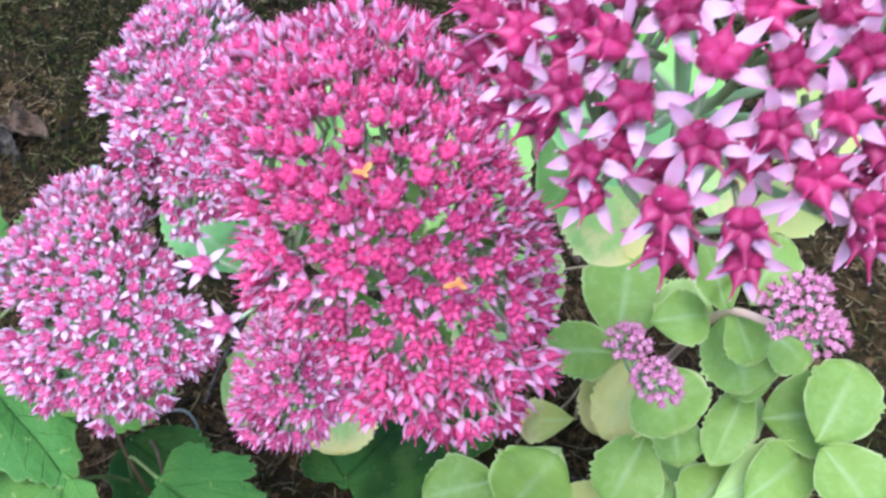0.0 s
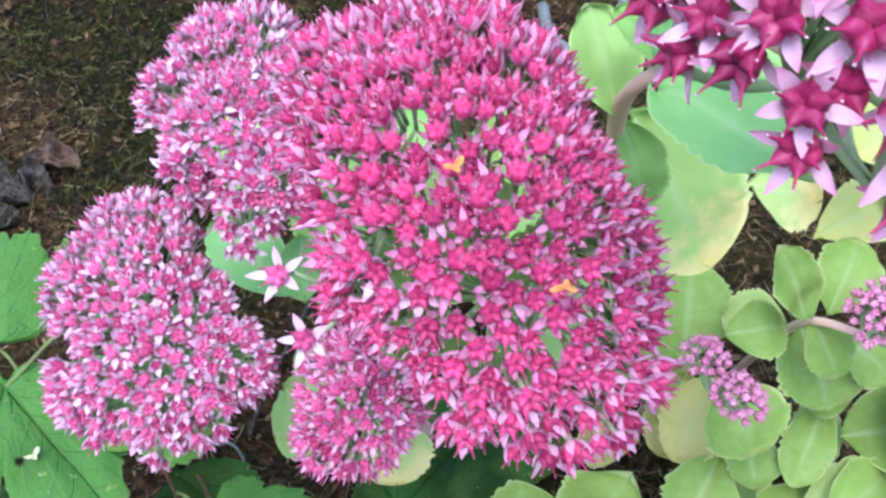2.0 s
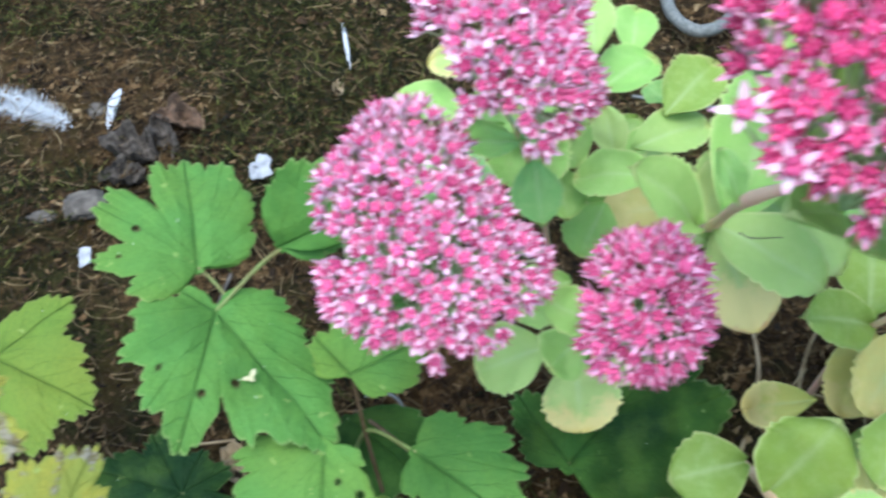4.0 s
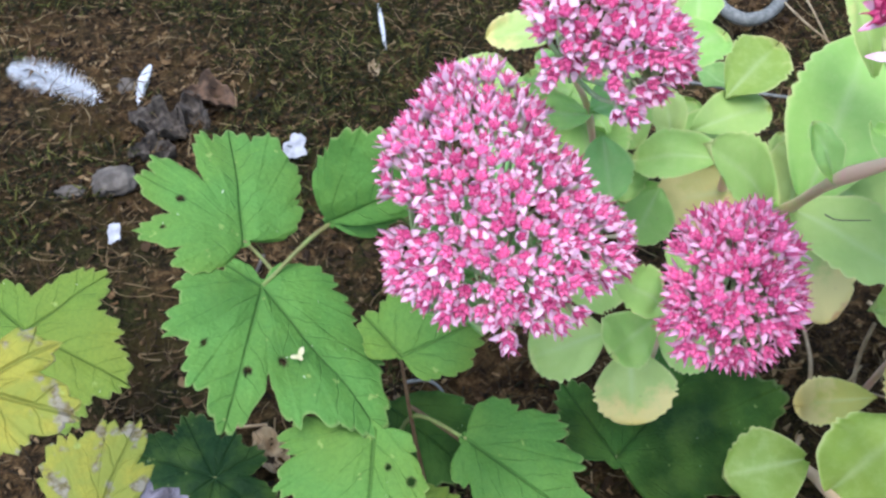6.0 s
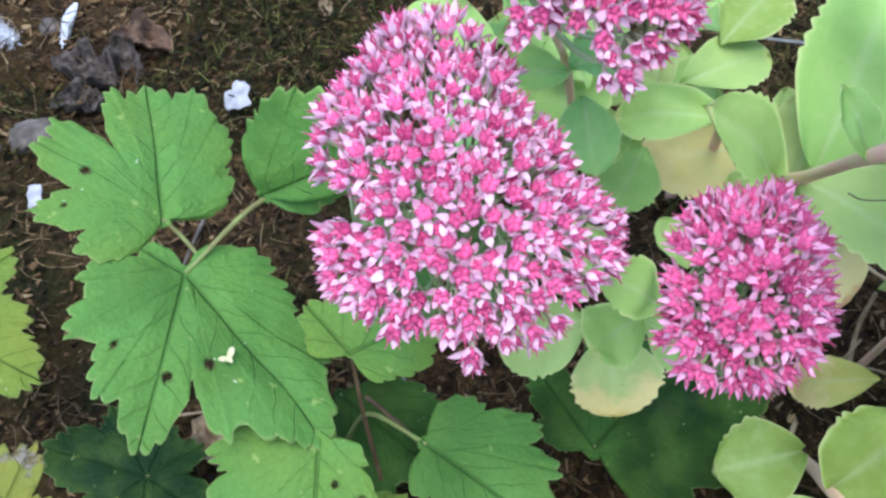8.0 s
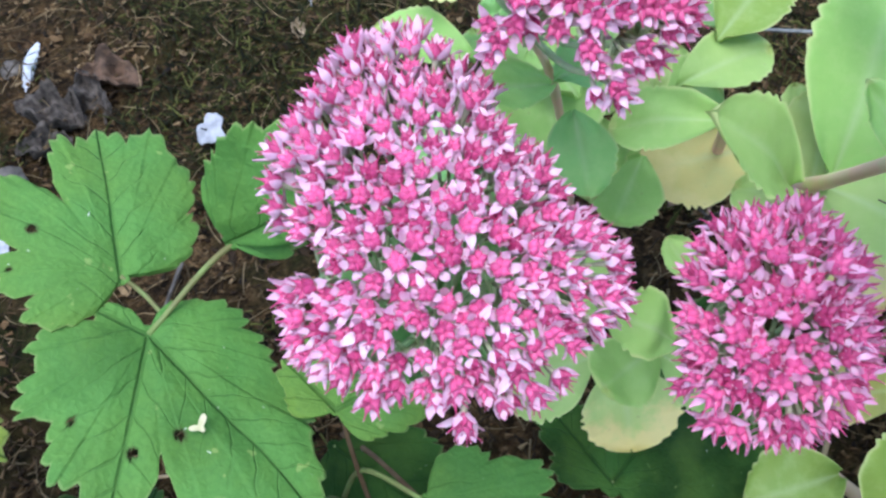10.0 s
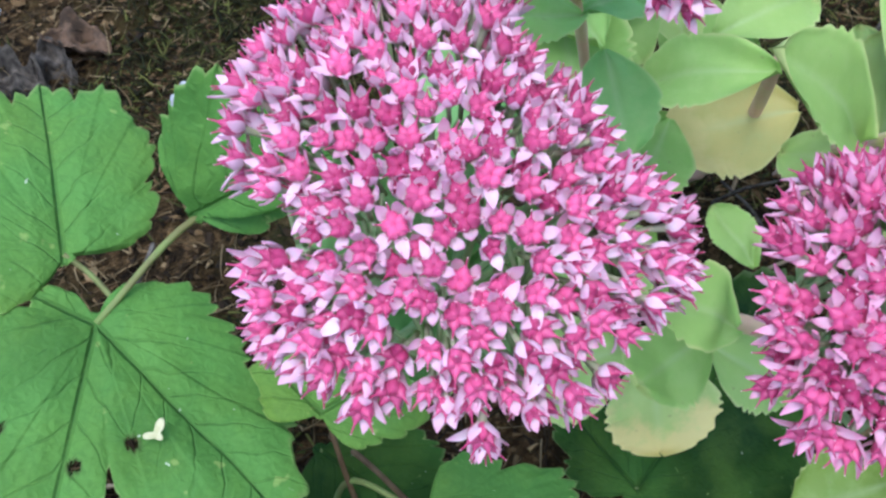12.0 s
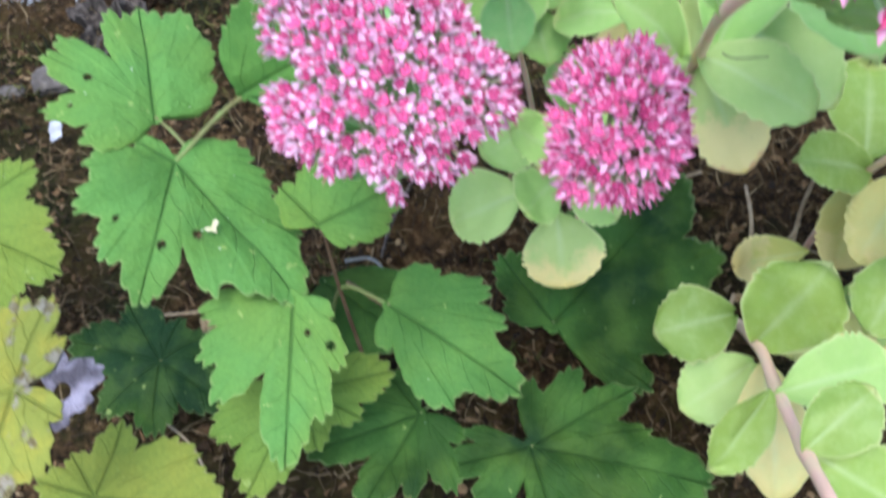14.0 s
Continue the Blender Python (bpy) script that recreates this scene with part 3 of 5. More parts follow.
def strips(name, count, area, length, width, lift, mat, seed, label, category, droop=0.3, where=None):
    """Loose bent slivers strewn over the ground, in one mesh."""
    rng = random.Random(seed)
    verts, faces = [], []
    while len(verts) < count * 12:
        x, y = rng.uniform(area[0], area[1]), rng.uniform(area[2], area[3])
        if where and not where(x, y, rng):
            continue
        a, l, w = rng.uniform(0, 6.28), rng.uniform(*length), rng.uniform(*width) / 2
        d = Vector((math.cos(a), math.sin(a), 0))
        s = Vector((-d.y, d.x, 0))
        z = ground_height(x, y) + rng.uniform(0.0, lift[0])
        rise, bend = rng.uniform(-0.15, lift[1]), rng.uniform(-droop, droop)
        o = len(verts)
        for i in range(4):
            f = i / 3
            c = Vector((x, y, z + 0.0006)) + d * (f * l) + s * (bend * l * f * f) + Vector((0, 0, rise * l * f - 0.25 * rise * l * f * f))
            ww = w * (1 - 0.75 * f) + 0.00008
            verts += [c - s * ww, c + s * ww, c + Vector((0, 0, ww * 1.3))]
        for i in range(3):
            for k in range(3):
                q = o + i * 3
                faces.append((q + k, q + (k + 1) % 3, q + 3 + (k + 1) % 3, q + 3 + k))
    ob = new(name, mesh_of(name, verts, faces, [mat]))
    return tagged(ob, label, category, kind="stuff")


build_ground()


def near(x, y, rng):
    return rng.random() < (1.3 - math.hypot((x + 0.13) / 0.62, (y - 0.48) / 0.52)) / 0.35


def mossy(x, y, rng):
    return near(x, y, rng) and noise.noise(Vector((x * 5.5, y * 5.5, 0.7))) + 0.5 * noise.noise(Vector((x * 21, y * 21, 4))) + 1.7 * (y - 0.57) + rng.uniform(-0.22, 0.22) > 0.06


def littered(x, y, rng):
    return near(x, y, rng) and noise.noise(Vector((x * 14, y * 14, 9.1))) + rng.uniform(-0.45, 0.45) > 0.0


def flakes(name, count, area, size, mat, seed, label, category, where):
    """Small crumpled scraps of dead leaf and bark, each a bent sheet with an uneven rim, in one mesh."""
    rng = random.Random(seed)
    verts, faces = [], []
    made = 0
    while made < count:
        x, y = rng.uniform(area[0], area[1]), rng.uniform(area[2], area[3])
        if not where(x, y, rng):
            continue
        made += 1
        r = rng.uniform(*size) * rng.choice((0.6, 0.8, 1.0, 1.5))
        turn = Euler((rng.gauss(0, 0.45), rng.gauss(0, 0.45), rng.uniform(0, 6.28))).to_matrix()
        at = Vector((x, y, ground_height(x, y) + rng.uniform(0.001, 0.006)))
        slim, o = rng.uniform(0.35, 0.9), len(verts)
        verts.append(at + turn @ Vector((0, 0, 0.25 * r)))
        for i in range(7):
            w = 2 * math.pi * i / 7 + rng.uniform(-0.3, 0.3)
            q = r * rng.uniform(0.55, 1.2)
            verts.append(at + turn @ Vector((q * math.cos(w), q * slim * math.sin(w), rng.uniform(-0.3, 0.3) * r)))
        faces += [(o, o + 1 + i, o + 1 + (i + 1) % 7) for i in range(7)]
    ob = new(name, mesh_of(name, verts, faces, [mat], smooth=False))
    return tagged(ob, label, category, kind="stuff")


STREWN = (-0.95, 0.7, -0.2, 1.16)
strips("dry_litter", 15000, STREWN, (0.005, 0.026), (0.0004, 0.0016), (0.009, 0.6), M_STRAND, 3, "brown dry grass and stalk fragments on the soil", "plant litter", droop=0.9, where=near)
strips("soil_crumbs", 20000, STREWN, (0.002, 0.007), (0.0014, 0.004), (0.006, 0.6), M_LITTER, 5, "small brown crumbs of soil and bark", "soil crumbs", where=near)
flakes("leaf_scraps", 9000, STREWN, (0.0014, 0.0045), M_LITTER, 6, "crumpled brown scraps of dead leaf on the soil", "leaf litter", littered)
strips("moss", 34000, (-0.95, 0.6, 0.0, 1.16), (0.003, 0.011), (0.0009, 0.0024), (0.009, 1.6), M_MOSS, 4, "low olive green moss on the soil", "moss", where=mossy)


# ---------------------------------------------------------------- loose things on the ground
def pebble(place, size, mat, label, seed, yaw=0, name="stone"):
    bm = bmesh.new()
    bmesh.ops.create_icosphere(bm, subdivisions=4, radius=0.5)
    for v in bm.verts:
        k = 1 + 0.28 * noise.noise(v.co * 2.6 + Vector((seed, 0, 0))) + 0.10 * noise.noise(v.co * 7 + Vector((seed, 2, 0)))
        v.co = Vector((v.co.x * k * size[0], v.co.y * k * size[1], v.co.z * k * size[2]))
        v.co = Vector([round(c / 0.0035) * 0.0035 * 0.35 + c * 0.65 for c in v.co])
    me = bpy.data.meshes.new(name)
    bm.to_mesh(me)
    bm.free()
    me.materials.append(mat)
    me.polygons.foreach_set("use_smooth", [True] * len(me.polygons))
    ob = new(name, me)
    ob.matrix_world = pose(place[0], place[1], ground_height(place[0], place[1]) + size[2] * 0.3, 0, 0, yaw)
    return tagged(ob, label, "stone")


def pale_scrap(place, size, yaw, label, seed, bite=0.0):
    """A thin, crumpled, ragged white scrap; bite: how deep a hollow is torn from one side."""
    rings, n = 7, 40
    verts, faces = [(0, 0, 0.002)], []
    for k in range(1, rings + 1):
        for i in range(n):
            w = 2 * math.pi * i / n
            c = Vector((math.cos(w), math.sin(w), 0))
            r = 1 / max(abs(c.x), abs(c.y)) ** 0.7 * (1 + 0.30 * noise.noise(c * 1.7 + Vector((seed, 0, 0))) + 0.12 * noise.noise(c * 6 + Vector((0, seed, 0))))
            r *= 1 - bite * math.exp(-(((w + 0.9) % (2 * math.pi) - math.pi) / 0.5) ** 2)
            p = c * r * k / rings
            z = 0.06 * noise.noise(p * 1.8 + Vector((seed, 5, 0))) + 0.025 * noise.noise(p * 5 + Vector((seed, 1, 0)))
            verts.append((0.5 * size[0] * p.x, 0.5 * size[1] * p.y, 0.002 + z * 0.5 * size[0]))
    for i in range(n):
        faces.append((0, 1 + i, 1 + (i + 1) % n))
        for k in range(rings - 1):
            a, b = 1 + k * n, 1 + (k + 1) * n
            faces.append((a + i, b + i, b + (i + 1) % n, a + (i + 1) % n))
    ob = new("pale_scrap", mesh_of("pale_scrap", verts, faces, [M_STONE]))
    ob.modifiers.new("thickness", "SOLIDIFY").thickness = 0.0006
    ob.matrix_world = pose(place[0], place[1], ground_height(place[0], place[1]) + 0.015, 12, -8, yaw)
    return tagged(ob, label, "scrap")


def feather(a, b, wide, fluff, label, seed):
    """A shaft with many fine barbs to both sides; fluff: how far they stray."""
    rng = random.Random(seed)
    a, b = Vector(a), Vector(b)
    a.z, b.z = ground_height(a.x, a.y) + 0.004, ground_height(b.x, b.y) + 0.006
    thing = empty("feather", a, label, "feather")
    d = b - a
    l = d.length
    d.normalize()
    s = Vector((-d.y, d.x, 0)).normalized()
    stalk("shaft", [a, a.lerp(b, 0.5) + Vector((0, 0, 0.003)), b], 0.0007, 0.0002, M_FEATHER, thing, sides=6)
    verts, faces = [], []
    for i in range(2200):
        f = rng.uniform(0.05, 1)
        w = wide * math.sin(math.pi * min(1, f * 0.9 + 0.08)) ** 0.6 * rng.uniform(0.9 - 0.55 * min(1, fluff), 1.1)
        side = rng.choice((-1, 1))
        p = d * (f * l) + Vector((0, 0, 0.004 * math.sin(math.pi * f)))
        tipdir = (s * side + d * rng.uniform(0.3, 1.1 + 1.2 * fluff) + Vector([rng.uniform(-fluff, fluff) for _ in range(3)]) + Vector((0, 0, 0.25 * fluff))).normalized()
        m = p + tipdir * w * 0.5 + Vector((0, 0, 0.001))
        e = p + tipdir * w + Vector((0, 0, -0.0005))
        t = d * 0.00018
        o = len(verts)
        verts += [p - t, p + t, m - t, m + t, e]
        faces += [(o, o + 1, o + 3, o + 2), (o + 2, o + 3, o + 4)]
    part("vane", mesh_of("vane", verts, faces, [M_FEATHER]), thing, "soft white downy barbs")
    return thing


def dead_leaf(place, size, yaw, mat, label, seed, tilt=10, name="dead_leaf"):
    n = 26
    verts, faces = [], []
    for j in range(n + 1):
        for i in range(n + 1):
            u, v = i / n * 2 - 1, j / n * 2 - 1
            w = math.sin(math.pi * (j / n) ** 0.8) ** 0.7 * (1 + 0.35 * noise.noise(Vector((v * 3, math.copysign(1, u), seed)))) + 0.02
            q = Vector((u * w * 0.5, v * 0.5, 0))
            z = 0.42 * noise.noise(q * 4.5 + Vector((seed, 0, 0))) + 0.16 * noise.noise(q * 11 + Vector((0, seed, 0))) + 0.5 * u * u * w * (1 + noise.noise(Vector((v * 2, seed, 0))))
            verts.append((q.x * size[0], q.y * size[1], z * size[0]))
    for j in range(n):
        for i in range(n):
            faces.append((j * (n + 1) + i, j * (n + 1) + i + 1, (j + 1) * (n + 1) + i + 1, (j + 1) * (n + 1) + i))
    ob = new(name, mesh_of(name, verts, faces, [mat]))
    ob.modifiers.new("thickness", "SOLIDIFY").thickness = 0.0004
    ob.matrix_world = pose(place[0], place[1], ground_height(place[0], place[1]) + 0.006, tilt, 0, yaw)
    return tagged(ob, label, "dead leaf")


def twig(points, r0, r1, mat, name, label, category="twig"):
    p0 = Vector(points[0])
    line = smooth_line([Vector(p) - p0 for p in points], 7)
    v, f = [], []
    tube_into(v, f, line, [(r0 + (r1 - r0) * i / (len(line) - 1)) * (1 + 0.12 * noise.noise(q * 70)) for i, q in enumerate(line)], 8)
    ob = new(name, mesh_of(name, v, f, [mat]))
    ob.location = p0
    return tagged(ob, label, category)


def fallen_petal(place, size, mat, label, yaw):
    """A small three-pointed scrap of a flower, slightly curled."""
    n, rings = 36, 6
    verts, faces = [(0, 0, 0.0006)], []
    for k in range(1, rings + 1):
        for i in range(n):
            w = 2 * math.pi * i / n
            r = size * (0.42 + 0.85 * abs(math.cos(1.5 * w)) ** 3 * (1 + 0.6 * math.sin(w + 1))) * k / rings
            verts.append((r * math.cos(w), r * math.sin(w), 0.0006 + 35 * r * r * (0.6 + 0.4 * math.sin(2 * w))))
    for i in range(n):
        faces.append((0, 1 + i, 1 + (i + 1) % n))
        for k in range(rings - 1):
            a, b = 1 + k * n, 1 + (k + 1) * n
            faces.append((a + i, b + i, b + (i + 1) % n, a + (i + 1) % n))
    ob = new("fallen_petal", mesh_of("fallen_petal", verts, faces, [mat]))
    ob.modifiers.new("thickness", "SOLIDIFY").thickness = 0.0003
    ob.matrix_world = pose(*place, 8, 0, yaw)
    return tagged(ob, label, "petal")


feather((-0.4893, 0.5567, 0.0000), (-0.5791, 0.5883, 0.0000), 0.023, 1.0, "small fluffy white feather lying on the moss", 1)
feather((-0.4559, 0.5522, 0.0000), (-0.4572, 0.6024, 0.0000), 0.006, 0.12, "slim white feather lying on the soil", 2)
feather((-0.2468, 0.6312, 0.0000), (-0.2596, 0.6932, 0.0000), 0.0028, 0.2, "thin grey-white feather on the moss", 3)
pale_scrap((-0.3073, 0.4918), (0.018, 0.024), 15, "ragged thin white scrap on the brown soil", 4, 0.55)
pale_scrap((-0.4306, 0.4001), (0.010, 0.016), 10, "small white scrap on the brown soil", 9)
pebble((-0.4813, 0.4457, 0.0000), (0.022, 0.012, 0.010), M_STONE_DARK, "small grey stone on the soil", 13, 10)
pebble((-0.4493, 0.4585, 0.0000), (0.036, 0.028, 0.018), M_STONE_DARK, "rounded brown-grey stone on the soil", 17, 30)
pebble((-0.4733, 0.5785, 0.0000), (0.016, 0.016, 0.010), M_STONE_DARK, "small brown stone in the moss", 23, 0)
dead_leaf((-0.4332, 0.5280, 0.0000), (0.030, 0.055), 70, M_DEAD, "curled grey-brown dead leaf on the soil", 3)
dead_leaf((-0.4057, 0.5422, 0.0000), (0.026, 0.050), 20, M_DEAD, "crumpled dark dead leaf on the soil", 7, 25)
dead_leaf((-0.3950, 0.5620, 0.0000), (0.026, 0.052), 75, M_BROWN, "flat reddish brown dead leaf on the soil", 5, 8)
dead_leaf((-0.4300, 0.4950, 0.0000), (0.024, 0.040), 120, M_DEAD, "curled grey-brown dead leaf on the soil", 19, 30)
dead_leaf((-0.4266, 0.3027, 0.0000), (0.018, 0.035), -30, M_STRAW, "small tan dead leaf on the soil", 11, 15)
dead_leaf((-0.2533, 0.5960, 0.0000), (0.010, 0.018), 10, M_STRAW, "small yellow-brown dead leaf on the moss", 12, 15)
dead_leaf((-0.2873, 0.2361, 0.0000), (0.020, 0.035), 40, M_STRAW, "pale dry leaf on the soil", 15, 12)
twig([(0.0495, 0.7255, 0.0200), (0.0545, 0.6821, 0.0200), (0.0747, 0.6593, 0.0200), (0.1032, 0.6745, 0.0200), (0.1283, 0.7267, 0.0200)], 0.0060, 0.0060, M_WIRE, "hose_end", "grey curved hose piece behind the leaves", "hose")
twig([(-0.0134, 0.4850, 0.1000), (0.0120, 0.4792, 0.1000), (0.0692, 0.4688, 0.1000), (0.1299, 0.4642, 0.1000)], 0.0012, 0.0012, M_WIRE, "fence_wire", "thin grey wire stretched behind the plants", "wire")
twig([(-0.0148, 0.2236, 0.2620), (-0.0100, 0.2208, 0.2620), (0.0029, 0.2212, 0.2620)], 0.0003, 0.0002, M_DEAD, "dark_fibre", "thin dark dry fibre lying on a leaf", "fibre")
twig([(0.1113, 0.6915, 0.0200), (0.1212, 0.6459, 0.0300), (0.1455, 0.6271, 0.0200)], 0.0012, 0.0007, M_STRAW, "dry_stalk", "pale dry stalk on the soil", "twig")
twig([(0.1242, 0.7041, 0.0300), (0.1319, 0.6622, 0.0300), (0.1420, 0.6348, 0.0200)], 0.0012, 0.0007, M_STRAW, "dry_stalk", "pale dry stalk on the soil", "twig")
# Stands in for a small dark leaf's grey rim, built as an arc.
twig([(-0.2003, 0.2712, 0.0300), (-0.1827, 0.2667, 0.0400), (-0.1727, 0.2555, 0.0400), (-0.1731, 0.2443, 0.0300)], 0.0012, 0.0009, M_WIRE, "dry_stalk", "grey rim of a small dark leaf, built as a bent arc", "twig")
twig([(-0.2020, 0.2435, 0.0600), (-0.1837, 0.2227, 0.0800), (-0.1582, 0.1836, 0.1250)], 0.0014, 0.0010, M_STALK_BROWN, "dry_stalk", "thin brown stalk among the leaves", "twig")
twig([(-0.1352, 0.3641, 0.0600), (-0.1720, 0.3210, 0.0100), (-0.1808, 0.2904, 0.0040)], 0.0015, 0.0012, M_DEAD, "dry_stalk", "brown dry stalk leaning over the soil", "twig")
twig([(-0.3298, 0.2448, 0.0060), (-0.3067, 0.2457, 0.0080), (-0.2890, 0.2496, 0.0060)], 0.0012, 0.0009, M_STRAW, "dry_stalk", "short pale stalk on the soil", "twig")
twig([(-0.3090, 0.1718, 0.0060), (-0.2880, 0.1547, 0.0080), (-0.2750, 0.1345, 0.0060)], 0.0010, 0.0009, M_STRAW, "dry_stalk", "short pale stalk on the soil", "twig")
twig([(-0.3161, 0.3893, 0.0040), (-0.3184, 0.3731, 0.0060), (-0.3218, 0.3481, 0.0080)], 0.0016, 0.0010, M_STONE_DARK, "dry_stalk", "grey dry stalk on the soil", "twig")
twig([(0.0329, 0.2037, 0.0200), (0.0328, 0.2201, 0.0400), (0.0376, 0.2337, 0.0500)], 0.0016, 0.0014, M_STRAW, "dry_stalk", "pale dry stem standing under the leaves", "twig")
twig([(0.0595, 0.2730, 0.0100), (0.0653, 0.3017, 0.0200), (0.0701, 0.3411, 0.0100)], 0.0016, 0.0012, M_STRAW, "dry_stalk", "pale dry stem under the leaves", "twig")
twig([(0.0874, 0.2770, 0.0100), (0.0940, 0.3034, 0.0300), (0.0997, 0.3158, 0.0500)], 0.0016, 0.0012, M_STRAW, "dry_stalk", "pale dry stem under the leaves", "twig")
twig([(0.1188, 0.3611, 0.0100), (0.1272, 0.3527, 0.0100), (0.1435, 0.3301, 0.0200)], 0.0016, 0.0012, M_STRAW, "dry_stalk", "pale dry stem under the leaves", "twig")
fallen_petal((-0.2350, 0.1940, 0.1850), 0.0030, M_WHITE, "cream fallen petal lying on a green leaf", 75)
fallen_petal((-0.0195, 0.1505, 0.4365), 0.0022, M_ORANGE, "withered orange petal caught in the flower head", 60)
fallen_petal((0.0050, 0.1250, 0.4240), 0.0024, M_ORANGE, "withered orange petal caught in the flower head", 200)
twig([(0.121, 0.443, 0.003), (0.137, 0.405, 0.024), (0.142, 0.368, 0.040)], 0.0010, 0.0008, M_STRAW, "dry_stalk", "pale dry stem among the soil litter", "twig")
twig([(0.153, 0.295, 0.003), (0.175, 0.301, 0.015), (0.189, 0.307, 0.025)], 0.0013, 0.0008, M_STRAW, "dry_stalk", "pale dry stem among the soil litter", "twig")
twig([(0.111, 0.224, 0.003), (0.118, 0.245, 0.028), (0.120, 0.267, 0.047)], 0.0011, 0.0008, M_STRAW, "dry_stalk", "pale dry stem among the soil litter", "twig")
twig([(0.019, 0.405, 0.003), (0.026, 0.416, 0.027), (0.040, 0.427, 0.045)], 0.0012, 0.0008, M_STRAW, "dry_stalk", "pale dry stem among the soil litter", "twig")
twig([(0.173, 0.307, 0.003), (0.197, 0.300, 0.022), (0.228, 0.293, 0.037)], 0.0017, 0.0008, M_DEAD, "dry_stalk", "pale dry stem among the soil litter", "twig")
twig([(0.031, 0.510, 0.003), (0.025, 0.520, 0.016), (0.008, 0.530, 0.027)], 0.0012, 0.0008, M_STRAW, "dry_stalk", "pale dry stem among the soil litter", "twig")
twig([(0.053, 0.401, 0.003), (0.083, 0.402, 0.014), (0.117, 0.402, 0.024)], 0.0016, 0.0008, M_STRAW, "dry_stalk", "pale dry stem among the soil litter", "twig")
twig([(0.136, 0.275, 0.003), (0.122, 0.279, 0.012), (0.098, 0.282, 0.020)], 0.0017, 0.0008, M_STRAW, "dry_stalk", "pale dry stem among the soil litter", "twig")
twig([(0.167, 0.225, 0.003), (0.167, 0.202, 0.020), (0.179, 0.178, 0.033)], 0.0010, 0.0008, M_STRAW, "dry_stalk", "pale dry stem among the soil litter", "twig")
twig([(0.121, 0.506, 0.003), (0.136, 0.521, 0.026), (0.152, 0.535, 0.043)], 0.0014, 0.0008, M_DEAD, "dry_stalk", "pale dry stem among the soil litter", "twig")
twig([(0.043, 0.359, 0.003), (0.011, 0.340, 0.015), (-0.016, 0.322, 0.025)], 0.0013, 0.0008, M_STRAW, "dry_stalk", "pale dry stem among the soil litter", "twig")
twig([(0.034, 0.374, 0.003), (0.024, 0.388, 0.013), (0.009, 0.402, 0.021)], 0.0011, 0.0008, M_DEAD, "dry_stalk", "pale dry stem among the soil litter", "twig")
twig([(0.057, 0.273, 0.003), (0.079, 0.282, 0.023), (0.090, 0.291, 0.038)], 0.0011, 0.0008, M_STRAW, "dry_stalk", "pale dry stem among the soil litter", "twig")
twig([(0.007, 0.400, 0.003), (0.019, 0.393, 0.024), (0.035, 0.386, 0.040)], 0.0012, 0.0008, M_DEAD, "dry_stalk", "pale dry stem among the soil litter", "twig")
twig([(0.079, 0.237, 0.003), (0.096, 0.229, 0.018), (0.106, 0.221, 0.030)], 0.0011, 0.0008, M_DEAD, "dry_stalk", "pale dry stem among the soil litter", "twig")
twig([(0.108, 0.260, 0.003), (0.127, 0.244, 0.010), (0.149, 0.229, 0.017)], 0.0010, 0.0008, M_STRAW, "dry_stalk", "pale dry stem among the soil litter", "twig")

# ---------------------------------------------------------------- lobed-leaved plants
clump_1 = empty("anemone_plant", (-0.17, 0.33, 0.0), "bright green toothed anemone leaves with small holes", "leafy plant", "anemone plants")
stalk("stalk", [(-0.17, 0.33, 0.0), (-0.175, 0.315, 0.10), (-0.20, 0.29, 0.175), (-0.2285, 0.2655, 0.195), (-0.2573, 0.2300, 0.190)], 0.0016, 0.0011, M_STALK, clump_1)
stalk("stalk", [(-0.2520, 0.2370, 0.1895), (-0.262, 0.248, 0.190), (-0.2696, 0.2525, 0.196)], 0.0010, 0.0009, M_STALK, clump_1)
stalk("stalk", [(-0.18, 0.19, 0.05), (-0.187, 0.203, 0.11), (-0.1917, 0.2169, 0.150)], 0.0012, 0.0009, M_STALK_BROWN, clump_1)
lobed_leaf(clump_1, (-0.2696, 0.2525, 0.1960), (0.387, -0.046, 0.921), [(-171, 0.0508, 23), (-138, 0.0386, 30), (56, 0.0408, 34), (77, 0.0615, 26), (89, 0.0733, 22), (105, 0.0741, 26), (118, 0.0711, 15), (144, 0.0679, 15), (156, 0.0629, 20)], 0.32, 0.60, [(-0.0341, 0.0139, 0.0023), (-0.0383, -0.004, 0.0011)])
lobed_leaf(clump_1, (-0.2573, 0.2295, 0.1900), (0.371, 0.000, 0.928), [(-160, 0.0414, 26), (-137, 0.0522, 24), (-110, 0.0628, 22), (-92, 0.0756, 20), (-66, 0.0728, 13), (-52, 0.0794, 16), (-41, 0.0916, 24), (-24, 0.0688, 26), (-2, 0.0481, 30), (22, 0.0382, 30), (44, 0.0236, 34), (162, 0.0218, 36)], 0.28, 0.60, [(-0.0204, -0.036, 0.0015), (0.0014, -0.0451, 0.0021), (0.0164, -0.0371, 0.0022)])
lobed_leaf(clump_1, (-0.2289, 0.2662, 0.1960), (-0.466, -0.828, 0.311), [(34, 0.0713, 20), (52, 0.0706, 30), (69, 0.0586, 26), (87, 0.0391, 24), (97, 0.0205, 22)], 0.28, 0.60, [])
lobed_leaf(clump_1, (-0.2282, 0.2649, 0.1960), (0.000, -0.514, 0.857), [(-4, 0.026, 24), (10, 0.0336, 26), (17, 0.0239, 30)], 0.26, 0.60, [])
